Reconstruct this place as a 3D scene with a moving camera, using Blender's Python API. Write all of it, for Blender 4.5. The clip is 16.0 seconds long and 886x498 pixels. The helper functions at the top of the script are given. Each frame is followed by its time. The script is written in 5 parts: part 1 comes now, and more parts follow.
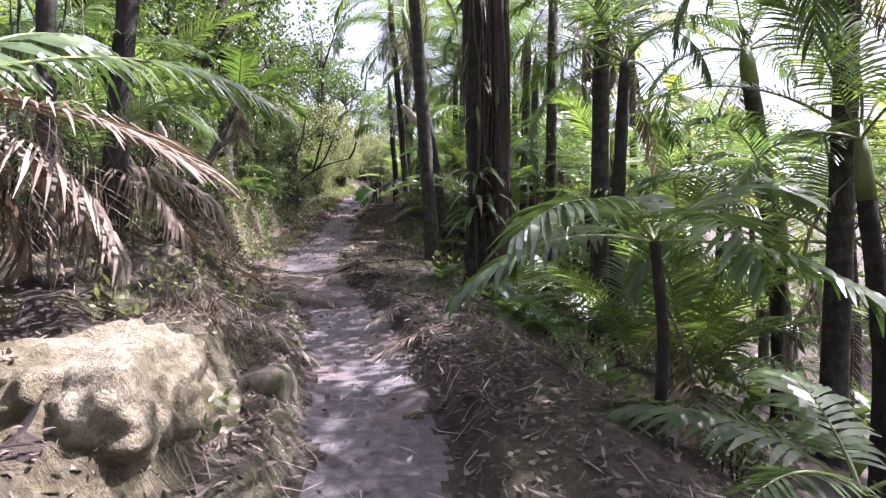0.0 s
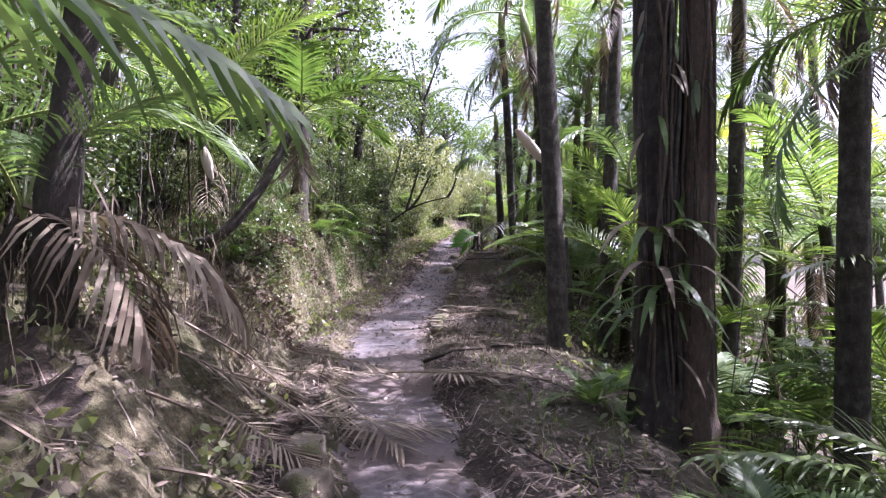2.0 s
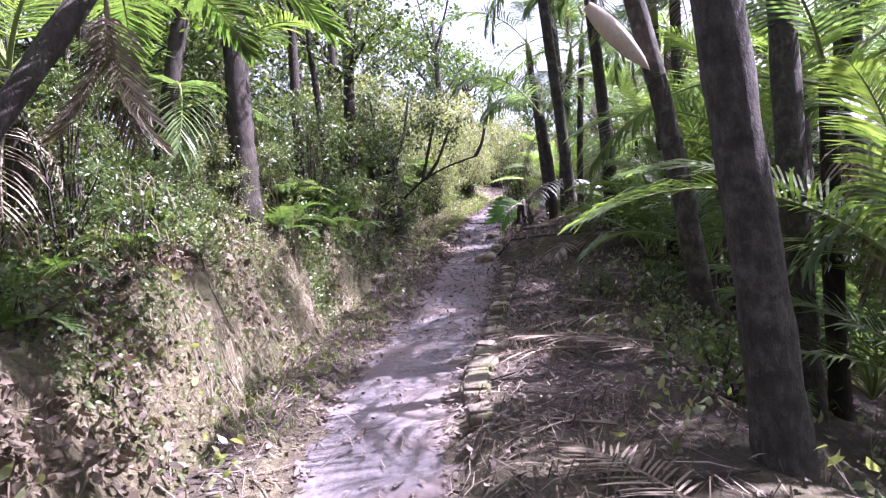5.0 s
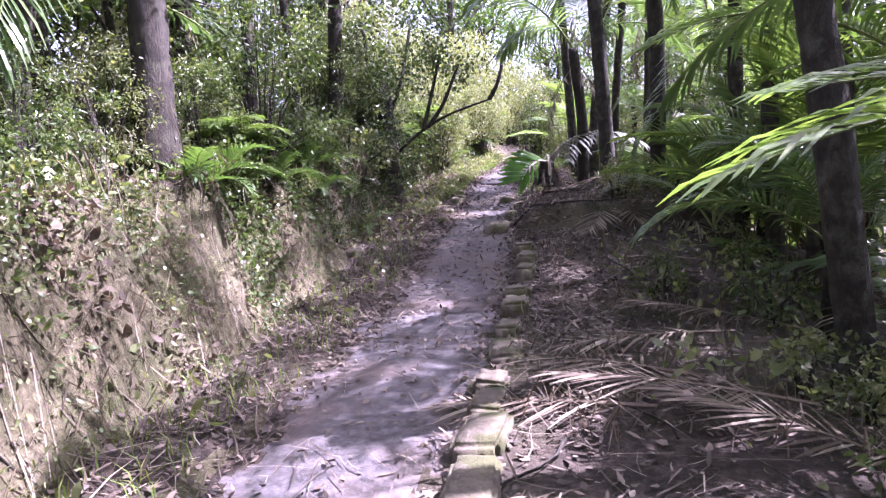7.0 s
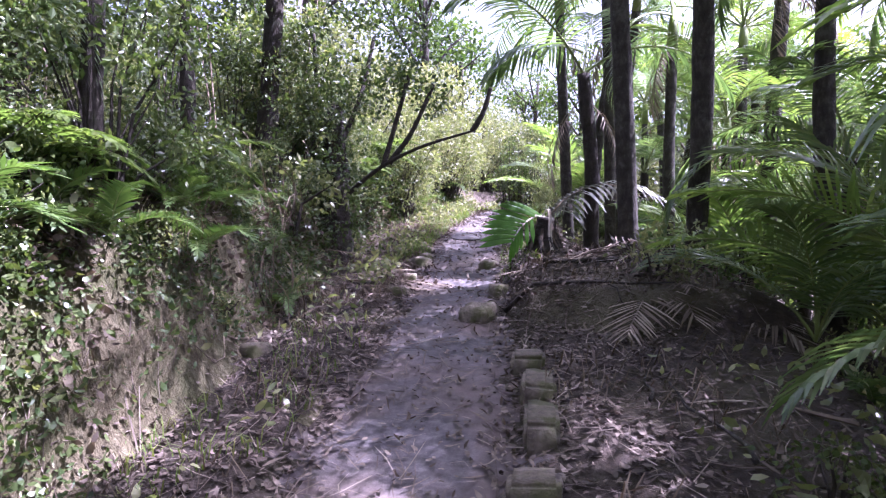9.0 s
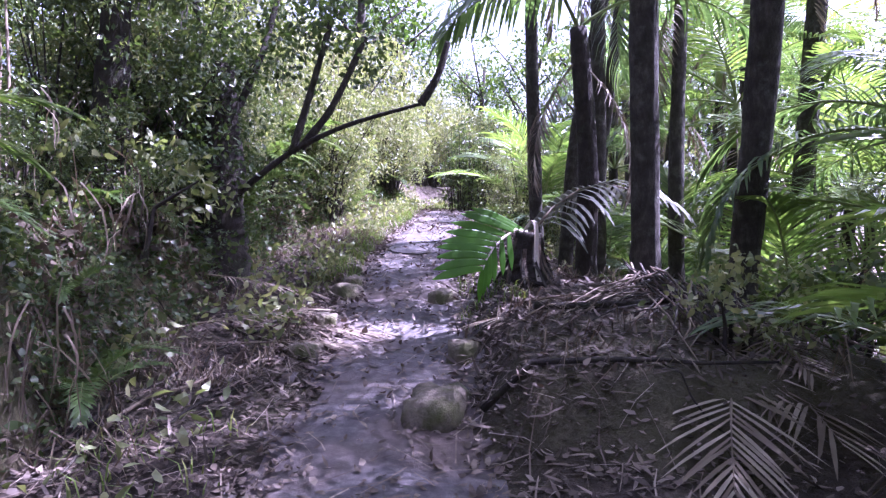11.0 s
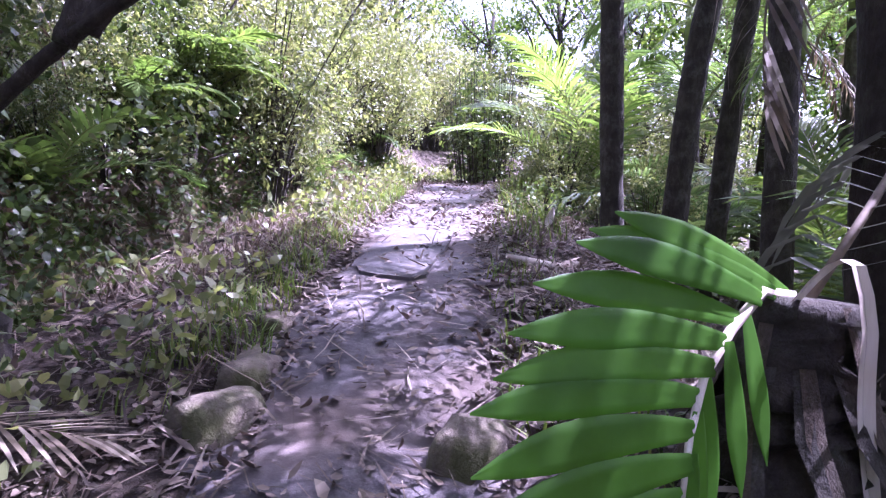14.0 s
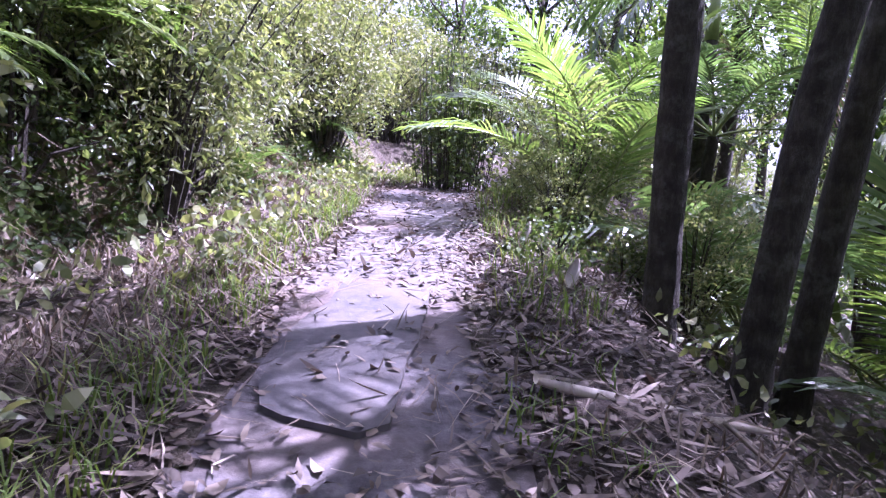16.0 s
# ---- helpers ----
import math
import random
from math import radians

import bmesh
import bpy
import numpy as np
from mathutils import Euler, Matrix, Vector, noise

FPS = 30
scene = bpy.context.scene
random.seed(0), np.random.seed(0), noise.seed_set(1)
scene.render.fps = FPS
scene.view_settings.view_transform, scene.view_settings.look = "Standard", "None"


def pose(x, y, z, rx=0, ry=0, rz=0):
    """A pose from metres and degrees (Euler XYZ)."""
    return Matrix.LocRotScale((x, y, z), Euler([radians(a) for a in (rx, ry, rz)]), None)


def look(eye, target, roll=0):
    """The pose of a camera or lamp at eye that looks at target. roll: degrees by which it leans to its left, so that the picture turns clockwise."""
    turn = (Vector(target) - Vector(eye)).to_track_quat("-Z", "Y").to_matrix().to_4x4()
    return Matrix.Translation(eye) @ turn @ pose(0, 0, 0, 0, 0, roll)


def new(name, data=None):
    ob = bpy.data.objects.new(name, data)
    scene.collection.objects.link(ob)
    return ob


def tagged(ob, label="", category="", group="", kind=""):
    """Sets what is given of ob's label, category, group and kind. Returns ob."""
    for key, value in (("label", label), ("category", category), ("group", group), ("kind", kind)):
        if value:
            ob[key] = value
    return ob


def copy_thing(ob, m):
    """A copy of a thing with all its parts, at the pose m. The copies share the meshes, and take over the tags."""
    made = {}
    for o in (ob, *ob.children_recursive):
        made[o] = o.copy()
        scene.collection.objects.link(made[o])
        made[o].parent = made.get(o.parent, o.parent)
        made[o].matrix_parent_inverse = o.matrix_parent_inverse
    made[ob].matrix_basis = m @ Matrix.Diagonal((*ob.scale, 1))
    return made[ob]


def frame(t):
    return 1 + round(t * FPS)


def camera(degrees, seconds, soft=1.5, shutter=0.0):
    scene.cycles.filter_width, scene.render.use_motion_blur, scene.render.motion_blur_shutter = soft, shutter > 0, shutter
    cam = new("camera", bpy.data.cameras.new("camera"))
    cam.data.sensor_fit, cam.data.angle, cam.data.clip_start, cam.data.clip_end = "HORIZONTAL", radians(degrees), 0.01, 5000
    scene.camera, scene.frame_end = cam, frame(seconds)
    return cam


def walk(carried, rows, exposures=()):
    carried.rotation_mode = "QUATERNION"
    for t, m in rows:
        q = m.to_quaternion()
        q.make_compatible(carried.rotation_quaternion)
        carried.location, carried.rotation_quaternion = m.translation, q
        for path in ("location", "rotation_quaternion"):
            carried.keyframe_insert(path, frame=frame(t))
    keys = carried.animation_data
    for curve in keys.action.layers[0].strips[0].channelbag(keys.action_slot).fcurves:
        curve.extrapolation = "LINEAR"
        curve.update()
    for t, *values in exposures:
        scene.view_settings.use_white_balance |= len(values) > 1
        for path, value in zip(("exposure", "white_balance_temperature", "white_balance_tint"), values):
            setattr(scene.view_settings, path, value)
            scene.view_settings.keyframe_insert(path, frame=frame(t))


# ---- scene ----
cam = camera(74.3, 16.0, 1.3)
PATH = [
    (0, (0.585, -0.353, 1.815), (0.51, 1.645, 1.77), -1.0),
    (0.5, (0.458, 0.601, 1.886), (0.297, 2.594, 1.829), -0.9),
    (1, (0.274, 1.488, 2.0), (0.016, 3.471, 1.958), -0.9),
    (1.5, (0.159, 2.248, 2.187), (-0.184, 4.218, 2.216), 0.6),
    (2, (0.002, 2.954, 2.302), (-0.401, 4.911, 2.384), 0.9),
    (2.5, (-0.172, 3.722, 2.435), (-0.653, 5.661, 2.516), 0.4),
    (3, (-0.238, 4.479, 2.453), (-0.818, 6.392, 2.538), -0.8),
    (3.5, (-0.479, 5.249, 2.496), (-1.087, 7.152, 2.595), -1.7),
    (4, (-0.678, 5.96, 2.59), (-1.267, 7.869, 2.687), -2.7),
    (4.5, (-0.81, 6.747, 2.607), (-1.357, 8.669, 2.677), -4.6),
    (4.7, (-0.854, 7.057, 2.642), (-1.381, 8.986, 2.678), -5.2),
    (6.8, (-1.206, 9.65, 2.714), (-1.777, 11.562, 2.587), -3.0),
    (7, (-1.363, 9.885, 2.706), (-1.935, 11.797, 2.568), -3.4),
    (7.5, (-1.631, 10.662, 2.668), (-2.213, 12.572, 2.552), -3.3),
    (8, (-1.856, 11.348, 2.761), (-2.398, 13.268, 2.635), -1.4),
    (8.5, (-1.973, 11.965, 2.873), (-2.474, 13.901, 2.852), 0.3),
    (9, (-2.108, 12.581, 3.008), (-2.551, 14.531, 3.01), -0.1),
    (9.5, (-2.235, 13.134, 3.098), (-2.622, 15.095, 3.052), -1.3),
    (9.7, (-2.293, 13.357, 3.132), (-2.654, 15.324, 3.095), -1.1),
    (11.8, (-2.797, 16.094, 3.379), (-3.009, 18.083, 3.355), 0.5),
    (12, (-2.84, 16.355, 3.372), (-3.052, 18.343, 3.324), 0.4),
    (12.5, (-2.905, 17.026, 3.377), (-3.134, 19.01, 3.277), 0.0),
    (13, (-2.976, 17.612, 3.454), (-3.222, 19.592, 3.304), -0.4),
    (13.5, (-3.069, 18.172, 3.494), (-3.315, 20.151, 3.343), -0.7),
    (14, (-3.164, 18.73, 3.62), (-3.399, 20.711, 3.484), 0.5),
    (14.5, (-3.245, 19.214, 3.729), (-3.446, 21.201, 3.621), 1.8),
    (15, (-3.359, 19.632, 3.818), (-3.485, 21.627, 3.742), 3.4),
    (15.5, (-3.442, 20.114, 3.9), (-3.528, 22.111, 3.848), 4.6),
    (16, (-3.51, 20.586, 3.971), (-3.58, 22.577, 3.794), 3.7),
]
walk(cam, [(t, look(eye, target, roll)) for t, eye, target, roll in PATH], [(0.0, 2.22, 5700, 31), (2.5, 2.45, 5500, 39), (4.5, 2.68, 5450, 42), (7.0, 2.84, 5400, 48), (9.5, 2.76, 5150, 48), (12.0, 2.86, 4960, 57), (14.0, 2.92, 5060, 55), (16.0, 2.6, 5050, 52)])

# ---- world, sun ----
SUN_EL, SUN_AZ = 57.0, 66.0      # elevation; azimuth from +y (ahead) towards +x (right)
world = bpy.data.worlds.new("sky")
scene.world = world
world.use_nodes = True
sky = world.node_tree.nodes.new("ShaderNodeTexSky")
sky.sky_type, sky.sun_disc = "NISHITA", False
sky.sun_elevation, sky.sun_rotation = radians(SUN_EL), radians(SUN_AZ)
sky.dust_density, sky.ozone_density = 6.0, 0.5
bg = world.node_tree.nodes["Background"]
bg.inputs["Strength"].default_value = 0.085
haze = world.node_tree.nodes.new("ShaderNodeHueSaturation")
haze.inputs["Saturation"].default_value = 0.4
world.node_tree.links.new(sky.outputs[0], haze.inputs["Color"])
world.node_tree.links.new(haze.outputs[0], bg.inputs["Color"])
sun = new("sun", bpy.data.lights.new("sun", "SUN"))
sun.data.energy, sun.data.angle, sun.data.color = 5.0, radians(0.5), (1.0, 0.95, 0.86)
_e, _a = radians(SUN_EL), radians(SUN_AZ)
sun.matrix_world = look((0, 0, 30), (-math.cos(_e) * math.sin(_a), -math.cos(_e) * math.cos(_a), 30 - math.sin(_e)))


# ---- materials ----
def ramp_node(nt, stops):
    r = nt.nodes.new("ShaderNodeValToRGB")
    el = r.color_ramp.elements
    while len(el) < len(stops):
        el.new(0.5)
    for e, (p, c) in zip(el, stops):
        e.position, e.color = p, (*c, 1)
    return r


def noise_node(nt, scale, detail=5, rough=0.6, coords="Object"):
    tc = nt.nodes.new("ShaderNodeTexCoord")
    n = nt.nodes.new("ShaderNodeTexNoise")
    n.inputs["Scale"].default_value, n.inputs["Detail"].default_value, n.inputs["Roughness"].default_value = scale, detail, rough
    nt.links.new(tc.outputs[coords], n.inputs["Vector"])
    return n


def mix_node(nt, a, b, f, kind="MIX"):
    m = nt.nodes.new("ShaderNodeMix")
    m.data_type, m.blend_type = "RGBA", kind
    for sock, val in ((m.inputs[0], f), (m.inputs[6], a), (m.inputs[7], b)):
        if hasattr(val, "is_output"):
            nt.links.new(val, sock)
        elif isinstance(val, tuple):
            sock.default_value = (*val, 1)
        else:
            sock.default_value = val
    return m.outputs[2]


def material(name, stops, scale=8, big=0.7, rough=0.85, bump=0.3, bump_scale=40, bump_dist=0.01, blotch=None, coords="Object", stretch=None):
    """A rough natural surface: fine noise through a colour ramp, a second, larger noise for stains, and a bump."""
    m = bpy.data.materials.new(name)
    m.use_nodes = True
    nt = m.node_tree
    p = nt.nodes["Principled BSDF"]
    fine, large = noise_node(nt, scale, 8, 0.7, coords), noise_node(nt, big, 4, 0.6, coords)
    if stretch:
        mp = nt.nodes.new("ShaderNodeMapping")
        mp.inputs["Scale"].default_value = stretch
        nt.links.new(fine.inputs["Vector"].links[0].from_socket, mp.inputs["Vector"])
        nt.links.new(mp.outputs[0], fine.inputs["Vector"])
    r = ramp_node(nt, stops)
    nt.links.new(fine.outputs["Fac"], r.inputs[0])
    col = r.outputs[0]
    if blotch:
        lr = ramp_node(nt, [(0.45, (0, 0, 0)), (0.62, (1, 1, 1))])
        nt.links.new(large.outputs["Fac"], lr.inputs[0])
        col = mix_node(nt, col, blotch, lr.outputs[0])
    nt.links.new(col, p.inputs["Base Color"])
    p.inputs["Roughness"].default_value = rough
    bn = noise_node(nt, bump_scale, 6, 0.7, coords)
    if stretch:
        nt.links.new(mp.outputs[0], bn.inputs["Vector"])
    bp = nt.nodes.new("ShaderNodeBump")
    bp.inputs["Strength"].default_value, bp.inputs["Distance"].default_value = bump, bump_dist
    nt.links.new(bn.outputs["Fac"], bp.inputs["Height"])
    nt.links.new(bp.outputs[0], p.inputs["Normal"])
    return m


def leaf_material(name, stops, rough=0.45, translucent=0.4, glow=(1.25, 1.35, 0.6)):
    """Leaves: each island has its own tint, light passes through them."""
    m = bpy.data.materials.new(name)
    m.use_nodes = True
    nt = m.node_tree
    p = nt.nodes["Principled BSDF"]
    geo, info = nt.nodes.new("ShaderNodeNewGeometry"), nt.nodes.new("ShaderNodeObjectInfo")
    r = ramp_node(nt, stops)
    add = nt.nodes.new("ShaderNodeMath")
    add.operation = "MULTIPLY_ADD"
    add.inputs[1].default_value, add.inputs[2].default_value = 0.7, 0.0
    nt.links.new(geo.outputs["Random Per Island"], add.inputs[0])
    half = nt.nodes.new("ShaderNodeMath")
    half.operation = "MULTIPLY_ADD"
    half.inputs[1].default_value = 0.3
    nt.links.new(info.outputs["Random"], half.inputs[0])
    nt.links.new(add.outputs[0], half.inputs[2])
    nt.links.new(half.outputs[0], r.inputs[0])
    n = noise_node(nt, 6, 4, 0.6)
    nr = ramp_node(nt, [(0.3, (0.75, 0.72, 0.65)), (0.7, (1.1, 1.1, 1.0))])
    nt.links.new(n.outputs["Fac"], nr.inputs[0])
    col = mix_node(nt, r.outputs[0], nr.outputs[0], 1.0, "MULTIPLY")
    nt.links.new(col, p.inputs["Base Color"])
    p.inputs["Roughness"].default_value = rough
    t = nt.nodes.new("ShaderNodeBsdfTranslucent")
    tcol = mix_node(nt, col, glow, 1.0, "MULTIPLY")
    nt.links.new(tcol, t.inputs["Color"])
    mx = nt.nodes.new("ShaderNodeMixShader")
    mx.inputs[0].default_value = translucent
    nt.links.new(p.outputs[0], mx.inputs[1])
    nt.links.new(t.outputs[0], mx.inputs[2])
    nt.links.new(mx.outputs[0], nt.nodes["Material Output"].inputs["Surface"])
    return m


DIRT = material("forest_soil", [(0.3, (0.02, 0.014, 0.01)), (0.5, (0.045, 0.031, 0.023)), (0.72, (0.1, 0.073, 0.055))], 11, 0.6, 0.95, 1.0, 24, 0.05, (0.075, 0.065, 0.035))
PATH_M = material("packed_path", [(0.3, (0.045, 0.039, 0.042)), (0.5, (0.088, 0.077, 0.081)), (0.75, (0.17, 0.15, 0.152))], 14, 0.9, 0.92, 0.5, 45, 0.012, (0.12, 0.09, 0.08))
CLAY = material("pale_clay", [(0.3, (0.14, 0.11, 0.065)), (0.5, (0.29, 0.25, 0.165)), (0.75, (0.45, 0.41, 0.3))], 13, 3.2, 0.95, 1.0, 16, 0.1, (0.12, 0.1, 0.05))
BANK_M = material("bank_clay", [(0.28, (0.04, 0.031, 0.017)), (0.5, (0.14, 0.115, 0.062)), (0.74, (0.3, 0.265, 0.165))], 11, 1.9, 0.95, 1.0, 22, 0.09, (0.075, 0.073, 0.026), "Object", (1.5, 1.5, 0.7))
STONE = material("mossy_stone", [(0.3, (0.07, 0.055, 0.045)), (0.55, (0.16, 0.13, 0.1)), (0.8, (0.27, 0.235, 0.19))], 12, 4, 0.92, 1.0, 26, 0.02, (0.075, 0.075, 0.03))


def bark_material(name, dark, mid, light, lichen, rings=9.0, amount=0.5):
    """Palm bark: mottled, with leaf scars round the trunk and patches of lichen."""
    m = material(name, [(0.3, dark), (0.52, mid), (0.78, light)], 13, 2.4, 0.95, 1.0, 30, 0.02, None, "Object", (1.3, 1.3, 0.6))
    nt = m.node_tree
    p = nt.nodes["Principled BSDF"]
    tc, wave = nt.nodes.new("ShaderNodeTexCoord"), nt.nodes.new("ShaderNodeTexWave")
    wave.bands_direction = "Z"
    for key, val in (("Scale", rings / 6.0), ("Distortion", 5.0), ("Detail", 3.0), ("Detail Scale", 2.0)):
        wave.inputs[key].default_value = val
    nt.links.new(tc.outputs["Object"], wave.inputs["Vector"])
    wr = ramp_node(nt, [(0.1, (0.55, 0.53, 0.5)), (0.4, (1.0, 1.0, 1.0))])
    nt.links.new(wave.outputs["Fac"], wr.inputs[0])
    col = mix_node(nt, p.inputs["Base Color"].links[0].from_socket, wr.outputs[0], 0.5, "MULTIPLY")
    spots = noise_node(nt, 5.0, 6, 0.75)
    sr = ramp_node(nt, [(0.53, (0, 0, 0)), (0.66, (amount, amount, amount))])
    nt.links.new(spots.outputs["Fac"], sr.inputs[0])
    nt.links.new(mix_node(nt, col, lichen, sr.outputs[0]), p.inputs["Base Color"])
    return m


BARK = bark_material("palm_bark", (0.018, 0.015, 0.012), (0.048, 0.04, 0.032), (0.115, 0.1, 0.082), (0.14, 0.14, 0.115))
BARK_DARK = bark_material("dark_bark", (0.012, 0.009, 0.007), (0.034, 0.026, 0.02), (0.08, 0.065, 0.05), (0.06, 0.065, 0.04), 6.0, 0.6)
BARK_RED = material("fibrous_brown_bark", [(0.3, (0.035, 0.024, 0.017)), (0.55, (0.095, 0.066, 0.047)), (0.8, (0.19, 0.14, 0.1))], 12, 2.6, 0.95, 1.0, 26, 0.03, (0.09, 0.07, 0.05), "Object", (3, 3, 1.0))
PALE = material("pale_spathe", [(0.3, (0.42, 0.36, 0.3)), (0.6, (0.62, 0.56, 0.5)), (0.8, (0.75, 0.7, 0.64))], 6, 2.0, 0.7, 0.4, 30, 0.005, (0.5, 0.4, 0.33), "Object", (6, 6, 0.5))
RACHIS = material("green_stalk", [(0.3, (0.1, 0.13, 0.03)), (0.7, (0.2, 0.24, 0.07))], 5, 1, 0.5, 0.1)
DRY_STALK = material("dry_stalk", [(0.3, (0.08, 0.058, 0.04)), (0.7, (0.23, 0.18, 0.13))], 6, 1, 0.8, 0.2)
PALM_LEAF = leaf_material("palm_leaflet", [(0.0, (0.06, 0.1, 0.045)), (0.5, (0.1, 0.155, 0.07)), (1.0, (0.16, 0.21, 0.1))], 0.28, 0.42, (1.2, 1.35, 0.65))
PALM_LIGHT = leaf_material("young_palm_leaflet", [(0.0, (0.08, 0.13, 0.045)), (0.5, (0.12, 0.18, 0.062)), (1.0, (0.19, 0.23, 0.09))], 0.31, 0.5, (1.3, 1.45, 0.6))
# brighter, yellower copy of the palm leaf: sunlight put into the colour
SLOPE_LEAF = leaf_material("sun_tinted_palm_leaflet", [(0.0, (0.1, 0.14, 0.035)), (0.5, (0.17, 0.21, 0.05)), (1.0, (0.28, 0.27, 0.07))], 0.35, 0.55, (1.5, 1.5, 0.5))
DRY_LEAF = leaf_material("dry_palm_leaflet", [(0.0, (0.07, 0.05, 0.036)), (0.5, (0.16, 0.125, 0.096)), (1.0, (0.36, 0.31, 0.26))], 0.75, 0.2, (1.0, 0.9, 0.7))
SHRUB_LEAF = leaf_material("shrub_leaf", [(0.0, (0.035, 0.06, 0.022)), (0.5, (0.07, 0.105, 0.038)), (0.85, (0.13, 0.16, 0.065)), (1.0, (0.22, 0.21, 0.11))], 0.36, 0.38)
BUSH_LEAF = leaf_material("pale_bush_leaf", [(0.0, (0.085, 0.11, 0.055)), (0.5, (0.165, 0.19, 0.1)), (1.0, (0.32, 0.315, 0.2))], 0.36, 0.42)
CANOPY_LEAF = leaf_material("canopy_leaf", [(0.0, (0.03, 0.065, 0.018)), (0.6, (0.08, 0.13, 0.03)), (1.0, (0.17, 0.21, 0.06))], 0.5, 0.45)
FERN_LEAF = leaf_material("fern_leaf", [(0.0, (0.05, 0.1, 0.03)), (1.0, (0.12, 0.18, 0.06))], 0.45, 0.4)
GRASS_LEAF = leaf_material("grass_blade", [(0.0, (0.06, 0.1, 0.025)), (0.6, (0.12, 0.18, 0.04)), (1.0, (0.25, 0.24, 0.1))], 0.5, 0.4)
LITTER = leaf_material("leaf_litter", [(0.0, (0.035, 0.026, 0.022)), (0.35, (0.085, 0.062, 0.052)), (0.7, (0.165, 0.128, 0.108)), (1.0, (0.34, 0.29, 0.26))], 0.7, 0.1, (1, 0.9, 0.8))
GREY_LEAF = leaf_material("withered_leaflet", [(0.0, (0.09, 0.1, 0.085)), (0.6, (0.17, 0.18, 0.16)), (1.0, (0.3, 0.31, 0.29))], 0.5, 0.25, (1, 1, 0.9))
GREEN_LEAF = leaf_material("pleated_green_leaf", [(0.0, (0.045, 0.14, 0.02)), (0.6, (0.075, 0.2, 0.028)), (1.0, (0.13, 0.27, 0.04))], 0.35, 0.55, (1.4, 1.5, 0.5))
HUSK = leaf_material("hanging_husk", [(0.0, (0.05, 0.037, 0.028)), (0.6, (0.14, 0.11, 0.085)), (1.0, (0.32, 0.27, 0.21))], 0.8, 0.25, (1, 0.9, 0.7))


# ---- mesh helpers ----
class Build:
    """Gathers vertices and faces of one mesh."""
    def __init__(self):
        self.v, self.f = [], []

    def tube(self, pts, radii, n=6, cap=True, wobble=0.0, seed=0):
        rnd = random.Random(seed)
        base = len(self.v)
        pts = [Vector(p) for p in pts]
        up = Vector((0.13, 0.97, 0.2))
        for i, p in enumerate(pts):
            d = (pts[min(i + 1, len(pts) - 1)] - pts[max(i - 1, 0)]).normalized()
            a = d.cross(up).normalized() if abs(d.dot(up)) < 0.95 else d.cross(Vector((1, 0, 0))).normalized()
            b = d.cross(a)
            for k in range(n):
                w = 2 * math.pi * k / n
                r = radii[i] * (1 + wobble * rnd.uniform(-1, 1))
                self.v.append(p + r * (math.cos(w) * a + math.sin(w) * b))
        for i in range(len(pts) - 1):
            for k in range(n):
                q = base + i * n
                self.f.append((q + k, q + (k + 1) % n, q + n + (k + 1) % n, q + n + k))
        if cap:
            self.f.append(tuple(base + (len(pts) - 1) * n + k for k in range(n)))
            self.f.append(tuple(base + n - 1 - k for k in range(n)))

    def strip(self, pts, widths, across):
        """A leaf blade along pts; across: the sideways direction."""
        base = len(self.v)
        for p, w in zip(pts, widths):
            self.v.append(p - across * w)
            self.v.append(p + across * w)
        for i in range(len(pts) - 1):
            q = base + 2 * i
            self.f.append((q, q + 1, q + 3, q + 2))

    def kite(self, p, d, side, length, width, fold=0.25):
        """A small folded leaf from p along d."""
        base = len(self.v)
        nrm = d.cross(side)
        mid = p + d * length * 0.45
        self.v += [p, mid + side * width + nrm * fold * width, p + d * length, mid - side * width + nrm * fold * width]
        self.f += [(base, base + 1, base + 2), (base, base + 2, base + 3)]

    def leaf(self, p, d, side, length, width, fold=0.25):
        """A pointed oval leaf, arched and folded."""
        base = len(self.v)
        nrm = d.cross(side)
        a, c = p + d * length * 0.3 + nrm * fold * width, p + d * length * 0.66 + nrm * fold * width
        e = p + d * length - nrm * fold * width
        self.v += [p, a - side * width, a + side * width, c - side * width * 0.75, c + side * width * 0.75, e]
        self.f += [(base, base + 2, base + 1), (base + 1, base + 2, base + 4, base + 3), (base + 3, base + 4, base + 5)]

    def mesh(self, name, mat, smooth=False):
        me = bpy.data.meshes.new(name)
        me.from_pydata([tuple(p) for p in self.v], [], self.f)
        me.materials.append(mat)
        if smooth:
            me.polygons.foreach_set("use_smooth", [True] * len(me.polygons))
        me.update()
        return me


def part(name, me, parent, label="", m=None):
    ob = new(name, me)
    ob.parent = parent
    if m is not None:
        ob.matrix_basis = m
    if label:
        ob["label"] = label
    return ob


def interp(y, ys, vs):
    return float(np.interp(y, ys, vs))


# ---- the lie of the land ----
CY = (-40, -2, 0, 3, 6, 8, 10, 12, 14, 16, 18, 20, 22, 24, 28, 32, 40, 60)
CX = (6, 0.75, 0.45, 0.08, -0.7, -1.4, -2.15, -2.7, -2.95, -3.05, -3.3, -3.55, -3.8, -3.95, -4.0, -3.3, 0, 10)
GY = (-40, 0, 6, 7.2, 10, 11.2, 13.5, 14.6, 16.7, 19.8, 21.2, 22.5, 24.2, 28.2, 34, 45, 80)
GZ = (-4, 0.3, 0.82, 0.9, 1.16, 1.34, 1.52, 1.62, 2.05, 2.56, 2.85, 3.17, 3.44, 4.0, 4.4, 4.8, 5.5)


def smooth(a, b, x):
    t = min(1, max(0, (x - a) / (b - a)))
    return t * t * (3 - 2 * t)


